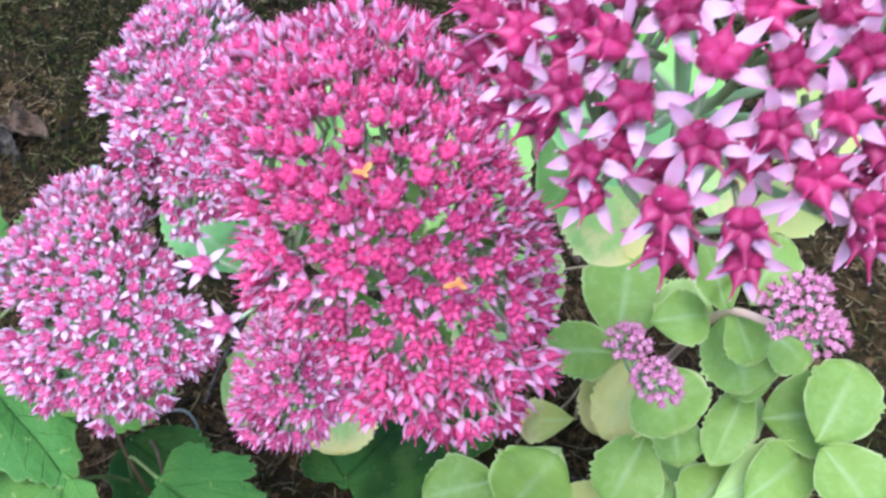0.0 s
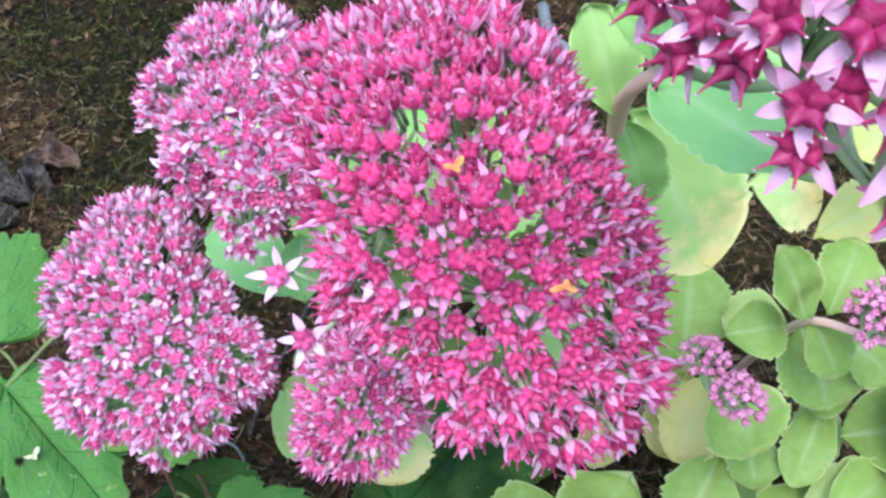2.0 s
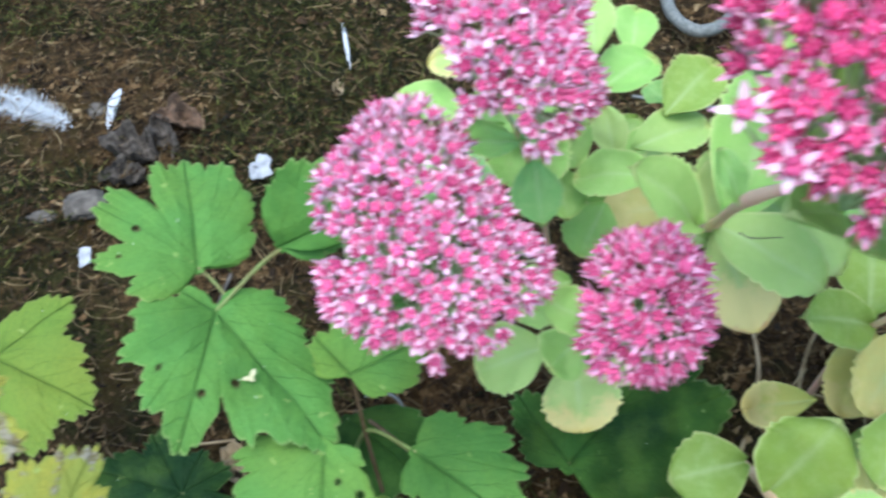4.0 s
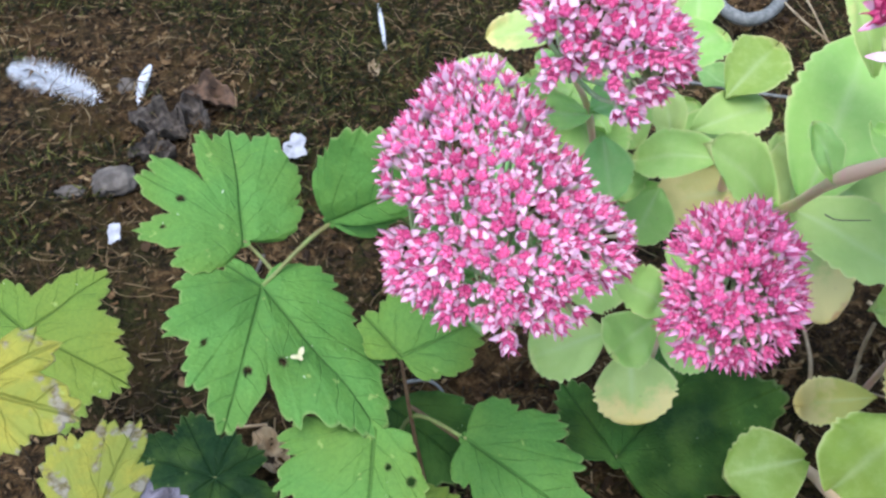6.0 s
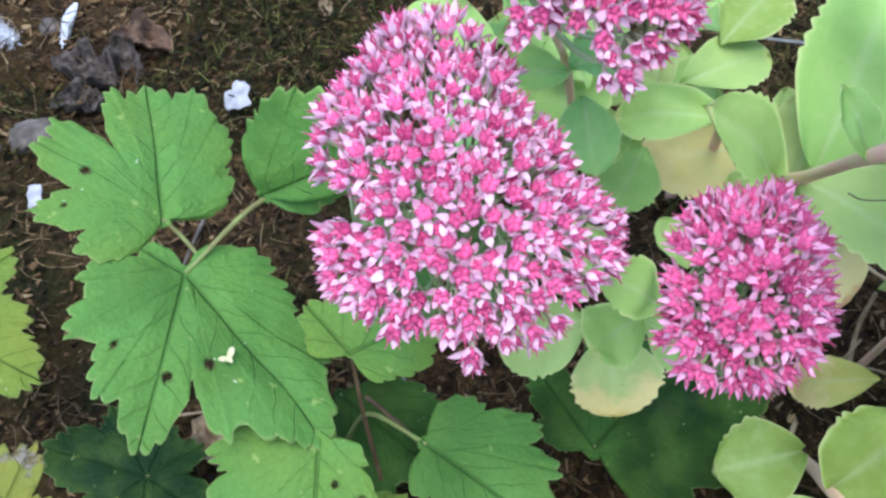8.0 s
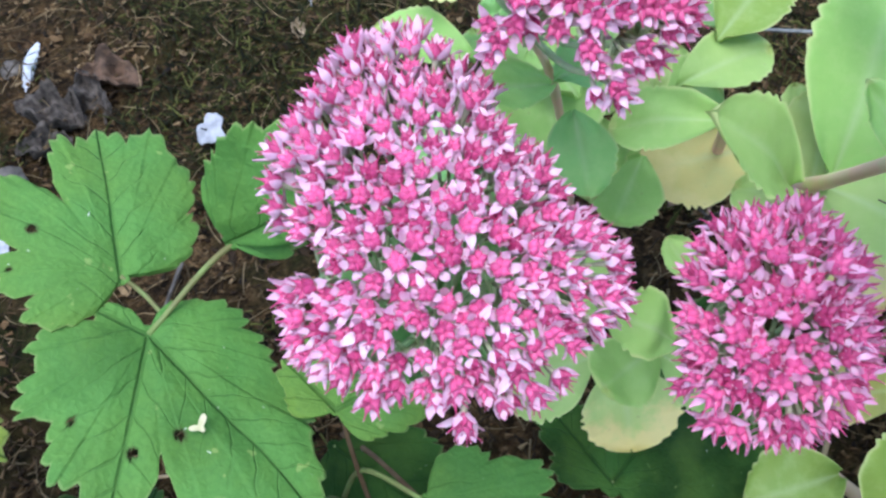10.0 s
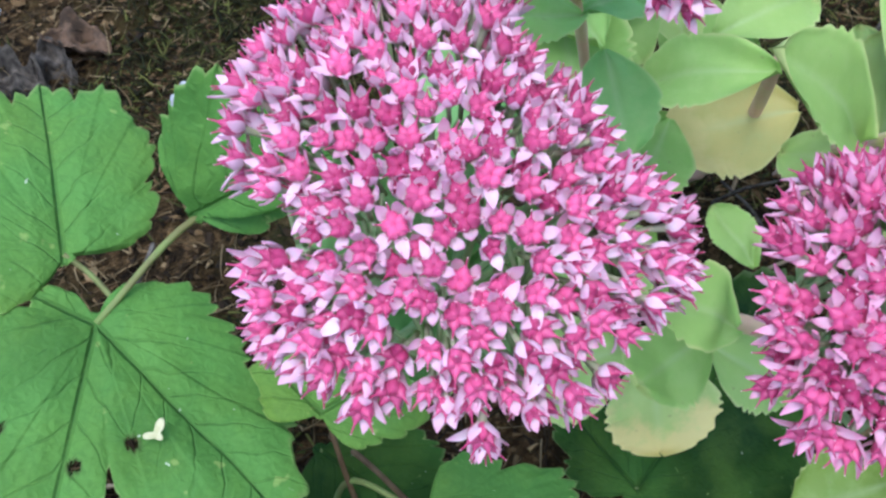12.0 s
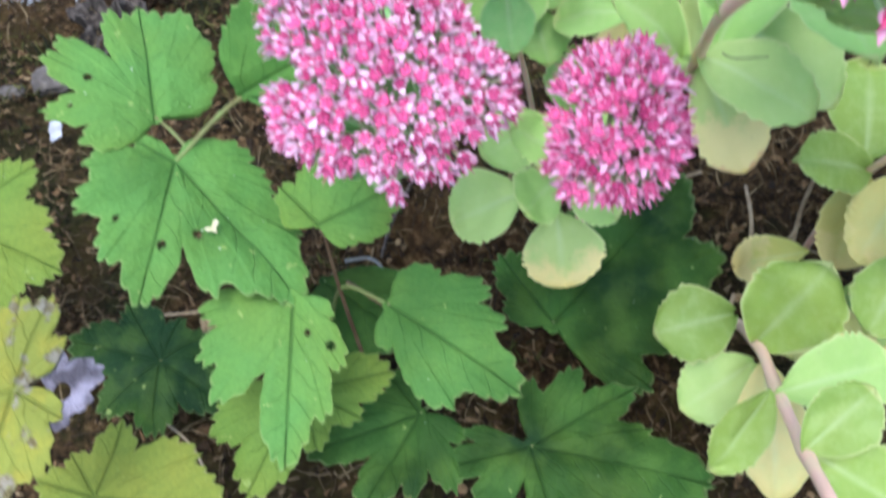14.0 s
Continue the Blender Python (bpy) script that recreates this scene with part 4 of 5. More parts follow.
lobed_leaf(clump_1, (-0.1889, 0.2045, 0.1720), (0.000, -0.196, 0.981), [(-26, 0.0209, 34), (4, 0.035, 36), (28, 0.044, 40), (62, 0.0435, 40), (97, 0.0347, 38), (134, 0.0298, 36), (166, 0.0198, 34)], 0.38, 0.60, [])
clump_2 = empty("anemone_plant", (-0.20, 0.22, 0.0), "fresh green toothed anemone leaves over the soil", "leafy plant", "anemone plants")
stalk("stalk", [(-0.20, 0.22, 0.0), (-0.20, 0.20, 0.09), (-0.1997, 0.1712, 0.160)], 0.0014, 0.001, M_STALK, clump_2)
stalk("stalk", [(-0.201, 0.21, 0.06), (-0.185, 0.203, 0.115), (-0.1572, 0.1810, 0.135)], 0.0013, 0.001, M_STALK, clump_2)
stalk("stalk", [(-0.20, 0.205, 0.05), (-0.2028, 0.1511, 0.10)], 0.001, 0.0008, M_STALK, clump_2)
lobed_leaf(clump_2, (-0.1997, 0.1712, 0.1600), (0.000, -0.196, 0.981), [(-171, 0.045, 26), (-145, 0.0522, 24), (-125, 0.0602, 20), (-90, 0.0791, 18), (-73, 0.0593, 15), (-54, 0.0412, 25), (-25, 0.0216, 32), (152, 0.0222, 42)], 0.33, 0.60, [(0.0077, -0.0171, 0.0016), (0.0186, -0.023, 0.0022)])
lobed_leaf(clump_2, (-0.1572, 0.1810, 0.1350), (0.000, -0.196, 0.981), [(-93, 0.0240, 32), (-58, 0.0610, 25), (-34, 0.0775, 22), (-10, 0.0590, 22), (10, 0.0510, 26), (36, 0.0300, 46)], 0.21, 0.60, [])
lobed_leaf(clump_2, (-0.2028, 0.1511, 0.1000), (0.000, -0.196, 0.981), [(-162, 0.0478, 32), (-154, 0.0529, 28), (-118, 0.0598, 30), (-76, 0.0324, 34), (-26, 0.0331, 34), (13, 0.046, 36)], 0.46, 0.60, [])
clump_3 = empty("anemone_plant", (-0.44, 0.20, 0.0), "yellowing blotched anemone leaves", "leafy plant", "anemone plants")
lobed_leaf(clump_3, (-0.4048, 0.2429, 0.1200), (0.000, -0.196, 0.981), [(-121, 0.0411, 50), (-54, 0.0645, 36), (-23, 0.067, 34), (1, 0.0537, 34), (46, 0.0529, 36), (71, 0.0322, 34), (145, 0.042, 50)], 0.50, 0.60, [])
lobed_leaf(clump_3, (-0.3046, 0.1121, 0.1900), (0.097, -0.241, 0.966), [(-164, 0.0261, 50), (-99, 0.0479, 44), (-70, 0.0385, 36), (-28, 0.0243, 34), (50, 0.0286, 26), (77, 0.0419, 22), (95, 0.04, 34), (126, 0.038, 44)], 0.95, 0.60, [])
lobed_leaf(clump_3, (-0.3095, 0.1100, 0.3000), (0.098, -0.195, 0.976), [(-89, 0.0222, 44), (-41, 0.0269, 40), (-10, 0.0344, 34), (35, 0.029, 26), (53, 0.0253, 24), (88, 0.0202, 34), (160, 0.0148, 50)], 0.98, 0.60, [])
lobed_leaf(clump_3, (-0.2998, 0.0952, 0.1000), (0.000, -0.196, 0.981), [(-65, 0.0286, 50), (-5, 0.0646, 40), (21, 0.0372, 30), (23, 0.0537, 34), (78, 0.0378, 36), (129, 0.0278, 34), (166, 0.0332, 36)], 0.66, 0.60, [])
lobed_leaf(clump_3, (-0.2914, 0.1130, 0.1880), (0.1, -0.3, 1.0), [(-62, 0.0187, 48), (-15, 0.0196, 40), (23, 0.0234, 42), (76, 0.0166, 46)], 1.0, 0.2, [(0.0063, -0.0009, 0.0045)], "papery grey dead leaf tip with a hole", M_PAPER)


def low_leaf(foot, label):
    return empty("ground_leaf", foot, label, "leaf", "low dark leaves")


# Low values: dark green leaves with the surrounding plants' shade put into the colour.
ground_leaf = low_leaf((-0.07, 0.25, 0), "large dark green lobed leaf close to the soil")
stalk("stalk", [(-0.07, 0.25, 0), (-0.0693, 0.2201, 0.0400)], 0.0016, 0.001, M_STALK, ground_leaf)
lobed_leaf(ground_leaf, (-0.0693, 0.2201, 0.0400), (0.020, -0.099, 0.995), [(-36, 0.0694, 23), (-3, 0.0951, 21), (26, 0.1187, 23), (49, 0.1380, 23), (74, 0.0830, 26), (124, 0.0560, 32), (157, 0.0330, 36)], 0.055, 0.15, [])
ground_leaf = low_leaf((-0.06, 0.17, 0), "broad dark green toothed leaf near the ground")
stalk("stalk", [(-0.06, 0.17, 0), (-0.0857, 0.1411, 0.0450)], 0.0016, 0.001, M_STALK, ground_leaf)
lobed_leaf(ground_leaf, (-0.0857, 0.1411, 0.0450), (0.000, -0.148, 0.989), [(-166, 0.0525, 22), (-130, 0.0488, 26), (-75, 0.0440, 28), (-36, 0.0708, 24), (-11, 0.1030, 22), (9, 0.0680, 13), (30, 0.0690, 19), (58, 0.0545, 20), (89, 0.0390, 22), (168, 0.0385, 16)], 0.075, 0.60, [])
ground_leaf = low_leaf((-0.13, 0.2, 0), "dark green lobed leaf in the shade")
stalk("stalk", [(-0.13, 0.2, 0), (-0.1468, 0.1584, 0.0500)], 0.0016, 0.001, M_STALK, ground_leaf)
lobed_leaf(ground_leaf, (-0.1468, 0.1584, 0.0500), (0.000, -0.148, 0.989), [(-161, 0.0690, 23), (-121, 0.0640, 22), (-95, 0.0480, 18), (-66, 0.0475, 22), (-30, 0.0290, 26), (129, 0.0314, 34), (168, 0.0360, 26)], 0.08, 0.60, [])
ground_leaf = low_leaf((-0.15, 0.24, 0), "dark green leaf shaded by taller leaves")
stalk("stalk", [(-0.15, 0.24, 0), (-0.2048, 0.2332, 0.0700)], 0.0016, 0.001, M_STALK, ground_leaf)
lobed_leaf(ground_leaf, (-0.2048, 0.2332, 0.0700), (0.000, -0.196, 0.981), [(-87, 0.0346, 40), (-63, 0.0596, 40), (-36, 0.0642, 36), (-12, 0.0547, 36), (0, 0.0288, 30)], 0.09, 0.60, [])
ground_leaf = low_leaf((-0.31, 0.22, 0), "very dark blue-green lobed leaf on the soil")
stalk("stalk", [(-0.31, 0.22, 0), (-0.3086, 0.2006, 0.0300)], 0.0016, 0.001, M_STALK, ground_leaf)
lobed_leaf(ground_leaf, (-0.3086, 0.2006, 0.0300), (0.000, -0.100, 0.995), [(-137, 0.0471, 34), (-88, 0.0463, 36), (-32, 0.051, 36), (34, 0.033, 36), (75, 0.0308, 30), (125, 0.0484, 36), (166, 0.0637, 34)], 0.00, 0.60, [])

# ---------------------------------------------------------------- stonecrop
KIND_B = floret_kinds("floret", 12, 0.0059, 0.0025, 37, [M_PETAL_PALE, M_CARPEL_ROSE, M_CALYX], young=2, carpel=1.0)
KIND_A = floret_kinds("floret", 12, 0.0060, 0.0022, 40, [M_PETAL_MAUVE, M_CARPEL_DEEP, M_CALYX], carpel=1.06)
KIND_A_OLD = floret_kinds("floret", 8, 0.0055, 0.0019, 38, [M_PETAL_DEEP, M_CARPEL_DEEP, M_CALYX], carpel=1.06)
KIND_C = floret_kinds("floret", 10, 0.0060, 0.0020, 40, [M_PETAL_MAUVE, M_CARPEL_ROSE, M_CALYX], carpel=1.02)
KIND_G = floret_kinds("floret", 8, 0.0064, 0.0022, 63, [M_PETAL_MAUVE, M_CARPEL_WINE, M_CALYX], carpel=1.22)
KIND_STAR = floret_kinds("floret", 2, 0.0066, 0.0022, 64, [M_PETAL_PALE, M_CARPEL_ROSE, M_CALYX], carpel=1.1)
KIND_F = floret_kinds("floret", 4, 0.0030, 0.0016, 22, [M_BUD, M_BUD, M_CALYX], carpel=0.8)
HEAD_A = lobed_outline((-0.0172, 0.1474, 0.4080), (-0.12, 0.33), [46, 45, 44, 45, 56, 68, 71, 71, 69, 66, 50, 39, 36, 37, 34, 29, 27, 36, 44, 45, 55, 55, 52, 47])
HEAD_B = lobed_outline((-0.1434, 0.1941, 0.2885), (0.0, 0.40), [45, 34, 32, 32, 35, 42, 54, 60, 60, 53, 53, 46, 41, 43, 44, 43, 39, 34, 40, 38, 40, 39, 40, 44])
HEAD_C = lobed_outline((-0.0637, 0.1716, 0.2855), (0.0, 0.33), [23, 22, 25, 28, 28, 27, 26, 25, 24, 24, 21, 19, 19, 18, 23, 27, 27, 26, 25, 24, 26, 23, 22, 23])
HEAD_D = [
    ((-0.1114, 0.2685, 0.3398), (0.0212, -0.0102, -0.0015), (0.0086, 0.0277, 0.0041)),
    ((-0.1358, 0.2803, 0.3415), (0.0105, -0.0051, -0.0008), (0.0036, 0.0133, 0.0020)),
    ((-0.0978, 0.2374, 0.3351), (0.0153, 0.0002, 0.0000), (0.0013, 0.0202, 0.0030)),
    ((-0.1264, 0.2410, 0.3356), (0.0069, 0.0001, 0.0000), (0.0003, 0.0147, 0.0022)),
    ((-0.1040, 0.2200, 0.3325), (0.0054, 0.0001, 0.0000), (0.0004, 0.0079, 0.0012)),
    ((-0.1146, 0.3027, 0.3449), (0.0201, -0.0102, -0.0015), (0.0060, 0.0205, 0.0031)),
]
PATCH_G1 = ((0.0460, 0.1120, 0.5260), (0.0360, 0.0000, 0.0000), (0.0000, 0.0400, 0.0040))
PATCH_F1 = ((0.0895, 0.2251, 0.2150), (0.0100, 0.0017, 0.0000), (-0.0004, 0.0092, 0.0000))
PATCH_F2 = ((0.1004, 0.2051, 0.2170), (0.0099, 0.0032, 0.0000), (-0.0019, 0.0109, 0.0000))
PATCH_H1 = ((0.1675, 0.2362, 0.2350), (0.0133, -0.0070, 0.0000), (-0.0011, 0.0166, 0.0000))
PATCH_H2 = ((0.1785, 0.2206, 0.2320), (0.0101, -0.0024, 0.0000), (0.0003, 0.0105, 0.0000))


def sedum(foot, label):
    return empty("sedum_plant", foot, label, "flowering plant", "stonecrop stems")


stem_b = sedum((-0.205, 0.315, 0.0), "stonecrop with a broad pale pink star-flowered head")
stalk("stem", [(-0.205, 0.315, 0.0), (-0.172, 0.262, 0.12), (-0.148, 0.20, 0.245)], 0.0030, 0.0026, M_STEM, stem_b)
flower_head(stem_b, (-0.148, 0.20, 0.245), HEAD_B, 0.0046, 0.010, KIND_B, (0, -0.12, 1), 21, aim=(0, -0.36, 1), groups=16, flare=1.05, skirt=0.8, gaps=[(-0.1835, 0.2010, 0.29, 0.0130)])
for way, far, z in ((15, 0.034, 0.256), (70, 0.030, 0.262), (125, 0.036, 0.266), (175, 0.032, 0.258), (222, 0.033, 0.246), (268, 0.027, 0.240), (318, 0.034, 0.246)):
    aside = Vector((math.cos(radians(way)), math.sin(radians(way)), 0))
    foot = Vector((-0.150, 0.205, z - 0.018))
    sedum_leaf(stem_b, foot + aside * 0.003, foot + aside * far + Vector((0, 0, z - foot.z)), 0.022, 0.13, 0, 0.12, 0.00)

stem_c = sedum((-0.05, 0.27, 0.0), "stonecrop with a small deep pink head over yellow-green leaves")
stalk("stem", [(-0.05, 0.27, 0.0), (-0.054, 0.262, 0.08), (-0.064, 0.222, 0.185), (-0.062, 0.182, 0.245)], 0.0035, 0.0025, M_STEM, stem_c, knots=(2,))
flower_head(stem_c, (-0.062, 0.182, 0.245), HEAD_C, 0.0043, 0.009, KIND_C, (0, -0.15, 1), 33, aim=(-0.26, -0.32, 1), groups=9, flare=1.0)
sedum_leaf(stem_c, (-0.0899, 0.2236, 0.1700), (-0.1277, 0.2194, 0.1500), 0.0384, 0.42, 0, 0.12, 0.00)
sedum_leaf(stem_c, (-0.0705, 0.2496, 0.1150), (-0.0665, 0.2167, 0.0880), 0.0460, 0.46, 0, 0.12, 0.72)
sedum_leaf(stem_c, (-0.0767, 0.1935, 0.2350), (-0.0981, 0.1945, 0.2540), 0.0211, 0.30, 0, 0.12, 0.00)
sedum_leaf(stem_c, (-0.0744, 0.2067, 0.2100), (-0.0921, 0.2042, 0.1800), 0.0266, 0.32, 0, 0.12, 0.00)
sedum_leaf(stem_c, (-0.0736, 0.2079, 0.2000), (-0.0490, 0.1945, 0.1900), 0.0236, 0.36, 0, 0.12, 0.00)
sedum_leaf(stem_c, (-0.0788, 0.2509, 0.1900), (-0.1116, 0.2387, 0.1800), 0.0331, 0.36, 0, 0.12, 0.00)
sedum_leaf(stem_c, (-0.0507, 0.2384, 0.1900), (-0.0621, 0.2567, 0.2000), 0.0150, 0.36, 0, 0.12, 0.00)

stem_d = sedum((-0.07, 0.38, 0.0), "stonecrop with a pink head and blue-green oval leaves")
stalk("stem", [(-0.07, 0.38, 0.0), (-0.085, 0.335, 0.13), (-0.104, 0.292, 0.245), (-0.116, 0.278, 0.285)], 0.0018, 0.0014, M_STEM, stem_d, knots=(2,))
flower_head(stem_d, (-0.116, 0.278, 0.285), ellipses(HEAD_D, 0.1, 45), 0.0044, 0.010, KIND_B, (0, -0.1, 1), 45, aim=(0.1, -0.2, 1), flare=1.15, skirt=0.9, groups=11)
sedum_leaf(stem_d, (-0.1083, 0.2742, 0.2650), (-0.1331, 0.2612, 0.2790), 0.0200, 0.20, 0, 0.12, 0.00)
sedum_leaf(stem_d, (-0.1067, 0.2768, 0.2650), (-0.0901, 0.2863, 0.2650), 0.0208, 0.15, 0, 0.12, 0.00)
sedum_leaf(stem_d, (-0.0997, 0.2757, 0.2500), (-0.0968, 0.2423, 0.2450), 0.0245, 0.15, 0, 0.12, 0.00)
sedum_leaf(stem_d, (-0.0931, 0.3400, 0.2100), (-0.1270, 0.3582, 0.2100), 0.0271, 0.30, 0, 0.12, 0.00)
sedum_leaf(stem_d, (-0.0819, 0.3476, 0.1700), (-0.0735, 0.3163, 0.1600), 0.0286, 0.30, 0, 0.12, 0.00)
sedum_leaf(stem_d, (-0.1308, 0.3348, 0.2200), (-0.1731, 0.3590, 0.2200), 0.0257, 0.25, 0, 0.12, 0.00)
sedum_leaf(stem_d, (-0.1131, 0.3602, 0.2400), (-0.1543, 0.3595, 0.2400), 0.0252, 0.45, 0, 0.12, 0.60)
sedum_leaf(stem_d, (-0.1167, 0.3442, 0.2400), (-0.1267, 0.3419, 0.2300), 0.0166, 0.15, 0, 0.12, 0.00)
sedum_leaf(stem_d, (-0.0695, 0.3229, 0.2500), (-0.0334, 0.3542, 0.2500), 0.0289, 0.20, 0, 0.12, 0.00)
sedum_leaf(stem_d, (-0.0398, 0.3854, 0.2200), (-0.0305, 0.4351, 0.2200), 0.0275, 0.25, 0, 0.12, 0.00)
sedum_leaf(stem_d, (-0.0691, 0.3295, 0.2700), (-0.0700, 0.3797, 0.2700), 0.0270, 0.40, 0, 0.12, 0.00)
sedum_leaf(stem_d, (-0.1020, 0.3611, 0.2000), (-0.0950, 0.3182, 0.1800), 0.0495, 0.26, 0, 0.12, 0.00)
sedum_leaf(stem_d, (-0.0956, 0.3743, 0.1900), (-0.0671, 0.3406, 0.1800), 0.0418, 0.32, 0, 0.12, 0.00)
sedum_leaf(stem_d, (-0.1100, 0.3413, 0.2100), (-0.1294, 0.3773, 0.2000), 0.0337, 0.22, 0, 0.12, 0.00)
sedum_leaf(stem_d, (-0.0874, 0.3295, 0.2000), (-0.1119, 0.3789, 0.2000), 0.0386, 0.28, 0, 0.12, 0.00)
sedum_leaf(stem_d, (-0.0918, 0.3452, 0.1900), (-0.0768, 0.3873, 0.2000), 0.0347, 0.34, 0, 0.12, 0.00)
sedum_leaf(stem_d, (-0.1121, 0.2753, 0.2000), (-0.1570, 0.3116, 0.2200), 0.0366, 0.13, 0, 0.12, 0.00)

stem_a = sedum((0.05, 0.42, 0.0), "tall stonecrop with a large deep pink flower head")
stalk("stem", [(0.05, 0.42, 0.0), (0.012, 0.34, 0.12), (-0.011, 0.264, 0.218), (-0.023, 0.204, 0.307), (-0.012, 0.158, 0.372)], 0.0025, 0.0021, M_STEM, stem_a, "thick pinkish stem", knots=(2, 3))
flower_head(stem_a, (-0.012, 0.158, 0.372), HEAD_A, 0.0047, 0.016, KIND_A, (0.05, -0.16, 1), 57, inner=KIND_A_OLD, aim=(0, -0.36, 1), groups=18, flare=1.1, scale=(0.9, 1.18), strays=[((-0.0626, 0.1360, 0.4161), (-0.12, -0.6, 0.75), KIND_STAR), ((-0.0546, 0.1183, 0.4150), (-0.12, -0.6, 0.75), KIND_STAR)],
            gaps=[(-0.0205, 0.172, 0.42, 0.007), (-0.011, 0.164, 0.42, 0.005), (-0.031, 0.171, 0.42, 0.0045), (-0.005, 0.150, 0.42, 0.0065), (-0.036, 0.146, 0.42, 0.004), (-0.016, 0.132, 0.42, 0.005), (0.003, 0.134, 0.42, 0.004)])
for way, far, z in ((20, 0.032, 0.390), (95, 0.036, 0.398), (150, 0.034, 0.394), (215, 0.032, 0.378), (290, 0.033, 0.372)):
    aside = Vector((math.cos(radians(way)), math.sin(radians(way)), 0))
    foot = Vector((-0.014, 0.156, z - 0.022))
    sedum_leaf(stem_a, foot + aside * 0.003, foot + aside * far + Vector((0, 0, z - foot.z)), 0.022, 0.30, 0, 0.12, 0.00)
sedum_leaf(stem_a, (-0.0169, 0.2657, 0.2150), (-0.0530, 0.2624, 0.2620), 0.0345, 0.35, 0, 0.12, 0.00)
sedum_leaf(stem_a, (-0.0051, 0.2731, 0.2000), (0.0070, 0.3104, 0.2200), 0.0325, 0.50, 0, 0.12, 0.00)
sedum_leaf(stem_a, (0.0028, 0.2898, 0.1700), (-0.0167, 0.3111, 0.1600), 0.0264, 0.40, 0, 0.12, 0.00)
sedum_leaf(stem_a, (-0.0021, 0.2687, 0.2150), (0.0298, 0.3361, 0.2650), 0.0528, 0.24, 0, 0.12, 0.00)
sedum_leaf(stem_a, (-0.0038, 0.2811, 0.2000), (-0.0043, 0.3140, 0.2200), 0.0223, 0.42, 0, 0.12, 0.00)
sedum_leaf(stem_a, (-0.0233, 0.2096, 0.2950), (-0.0320, 0.2275, 0.3100), 0.0134, 0.24, 0, 0.12, 0.00)
sedum_leaf(stem_a, (-0.0133, 0.2593, 0.2250), (0.0316, 0.2217, 0.2270), 0.0379, 0.42, 0, 0.12, 0.00)
sedum_leaf(stem_a, (-0.0051, 0.2759, 0.2000), (0.0163, 0.2306, 0.1740), 0.0400, 0.50, 0, 0.12, 0.90)
sedum_leaf(stem_a, (0.0140, 0.3122, 0.2000), (0.0544, 0.2514, 0.2000), 0.0452, 0.42, 0, 0.12, 0.00)
sedum_leaf(stem_a, (0.0173, 0.2757, 0.2600), (0.0316, 0.1992, 0.2900), 0.0364, 0.25, 0, 0.12, 0.00)
sedum_leaf(stem_a, (0.0189, 0.2984, 0.2700), (0.0005, 0.3113, 0.3100), 0.0213, 0.40, 0, 0.12, 0.50)
sedum_leaf(stem_a, (0.0306, 0.2872, 0.2700), (0.0129, 0.2871, 0.3000), 0.0251, 0.36, 0, 0.12, 0.00)

stem_e = sedum((0.0, 0.42, 0.0), "leafy stonecrop shoot with pale green leaves")
stalk("stem", [(0.0, 0.42, 0.0), (-0.005, 0.37, 0.10), (-0.02, 0.33, 0.19)], 0.0036, 0.0026, M_STEM, stem_e)
sedum_leaf(stem_e, (-0.0271, 0.3132, 0.2000), (-0.0733, 0.3325, 0.1800), 0.0300, 0.32, 0, 0.12, 0.00)
sedum_leaf(stem_e, (-0.0353, 0.3623, 0.1700), (0.0150, 0.3864, 0.1720), 0.0314, 0.38, 0, 0.12, 0.00)
sedum_leaf(stem_e, (-0.0436, 0.3634, 0.1600), (-0.0497, 0.3896, 0.1800), 0.0233, 0.45, 0, 0.12, 0.00)
sedum_leaf(stem_e, (-0.0148, 0.3806, 0.1800), (0.0198, 0.4205, 0.1900), 0.0373, 0.03, 0, 0.12, 0.40)
sedum_leaf(stem_e, (0.0010, 0.4209, 0.1500), (-0.0162, 0.4420, 0.1500), 0.0200, 0.10, 0, 0.12, 0.00)
sedum_leaf(stem_e, (0.0100, 0.3560, 0.1300), (-0.0480, 0.3520, 0.1200), 0.0510, 0.80, 0, 0.12, 0.70)
sedum_leaf(stem_e, (-0.0579, 0.3680, 0.1200), (-0.0386, 0.3435, 0.1000), 0.0339, 0.22, 0, 0.12, 0.00)
sedum_leaf(stem_e, (-0.0468, 0.3545, 0.1300), (-0.0630, 0.3270, 0.1100), 0.0371, 0.26, 0, 0.12, 0.00)
sedum_leaf(stem_e, (-0.0379, 0.3832, 0.1400), (-0.0022, 0.3896, 0.1400), 0.0387, 0.30, 0, 0.12, 0.00)
sedum_leaf(stem_e, (-0.0425, 0.3815, 0.1300), (-0.0227, 0.4125, 0.1500), 0.0321, 0.36, 0, 0.12, 0.00)

stem_g = sedum((0.10, 0.42, 0.0), "tall stonecrop with wide open mauve-pink stars")
stalk("stem", [(0.10, 0.42, 0.0), (0.06, 0.33, 0.19), (0.0323, 0.2266, 0.3750), (0.0415, 0.2063, 0.4150), (0.0460, 0.1854, 0.4470), (0.0500, 0.1300, 0.4820)], 0.0027, 0.0021, M_STEM, stem_g, "thick pinkish stem", knots=(2, 3))
flower_head(stem_g, (0.050, 0.130, 0.482), ellipses([PATCH_G1], 0.1, 71), 0.0064, 0.016, KIND_G, (0.05, -0.12, 1), 71, aim=(0, -0.3, 1), groups=12, flare=0.9, jitter=0.45, scale=(0.88, 1.1), skirt=0.9)
sedum_leaf(stem_g, (0.0344, 0.1918, 0.4200), (0.0599, 0.1462, 0.4400), 0.0319, 0.14, 0, 0.12, 0.00)
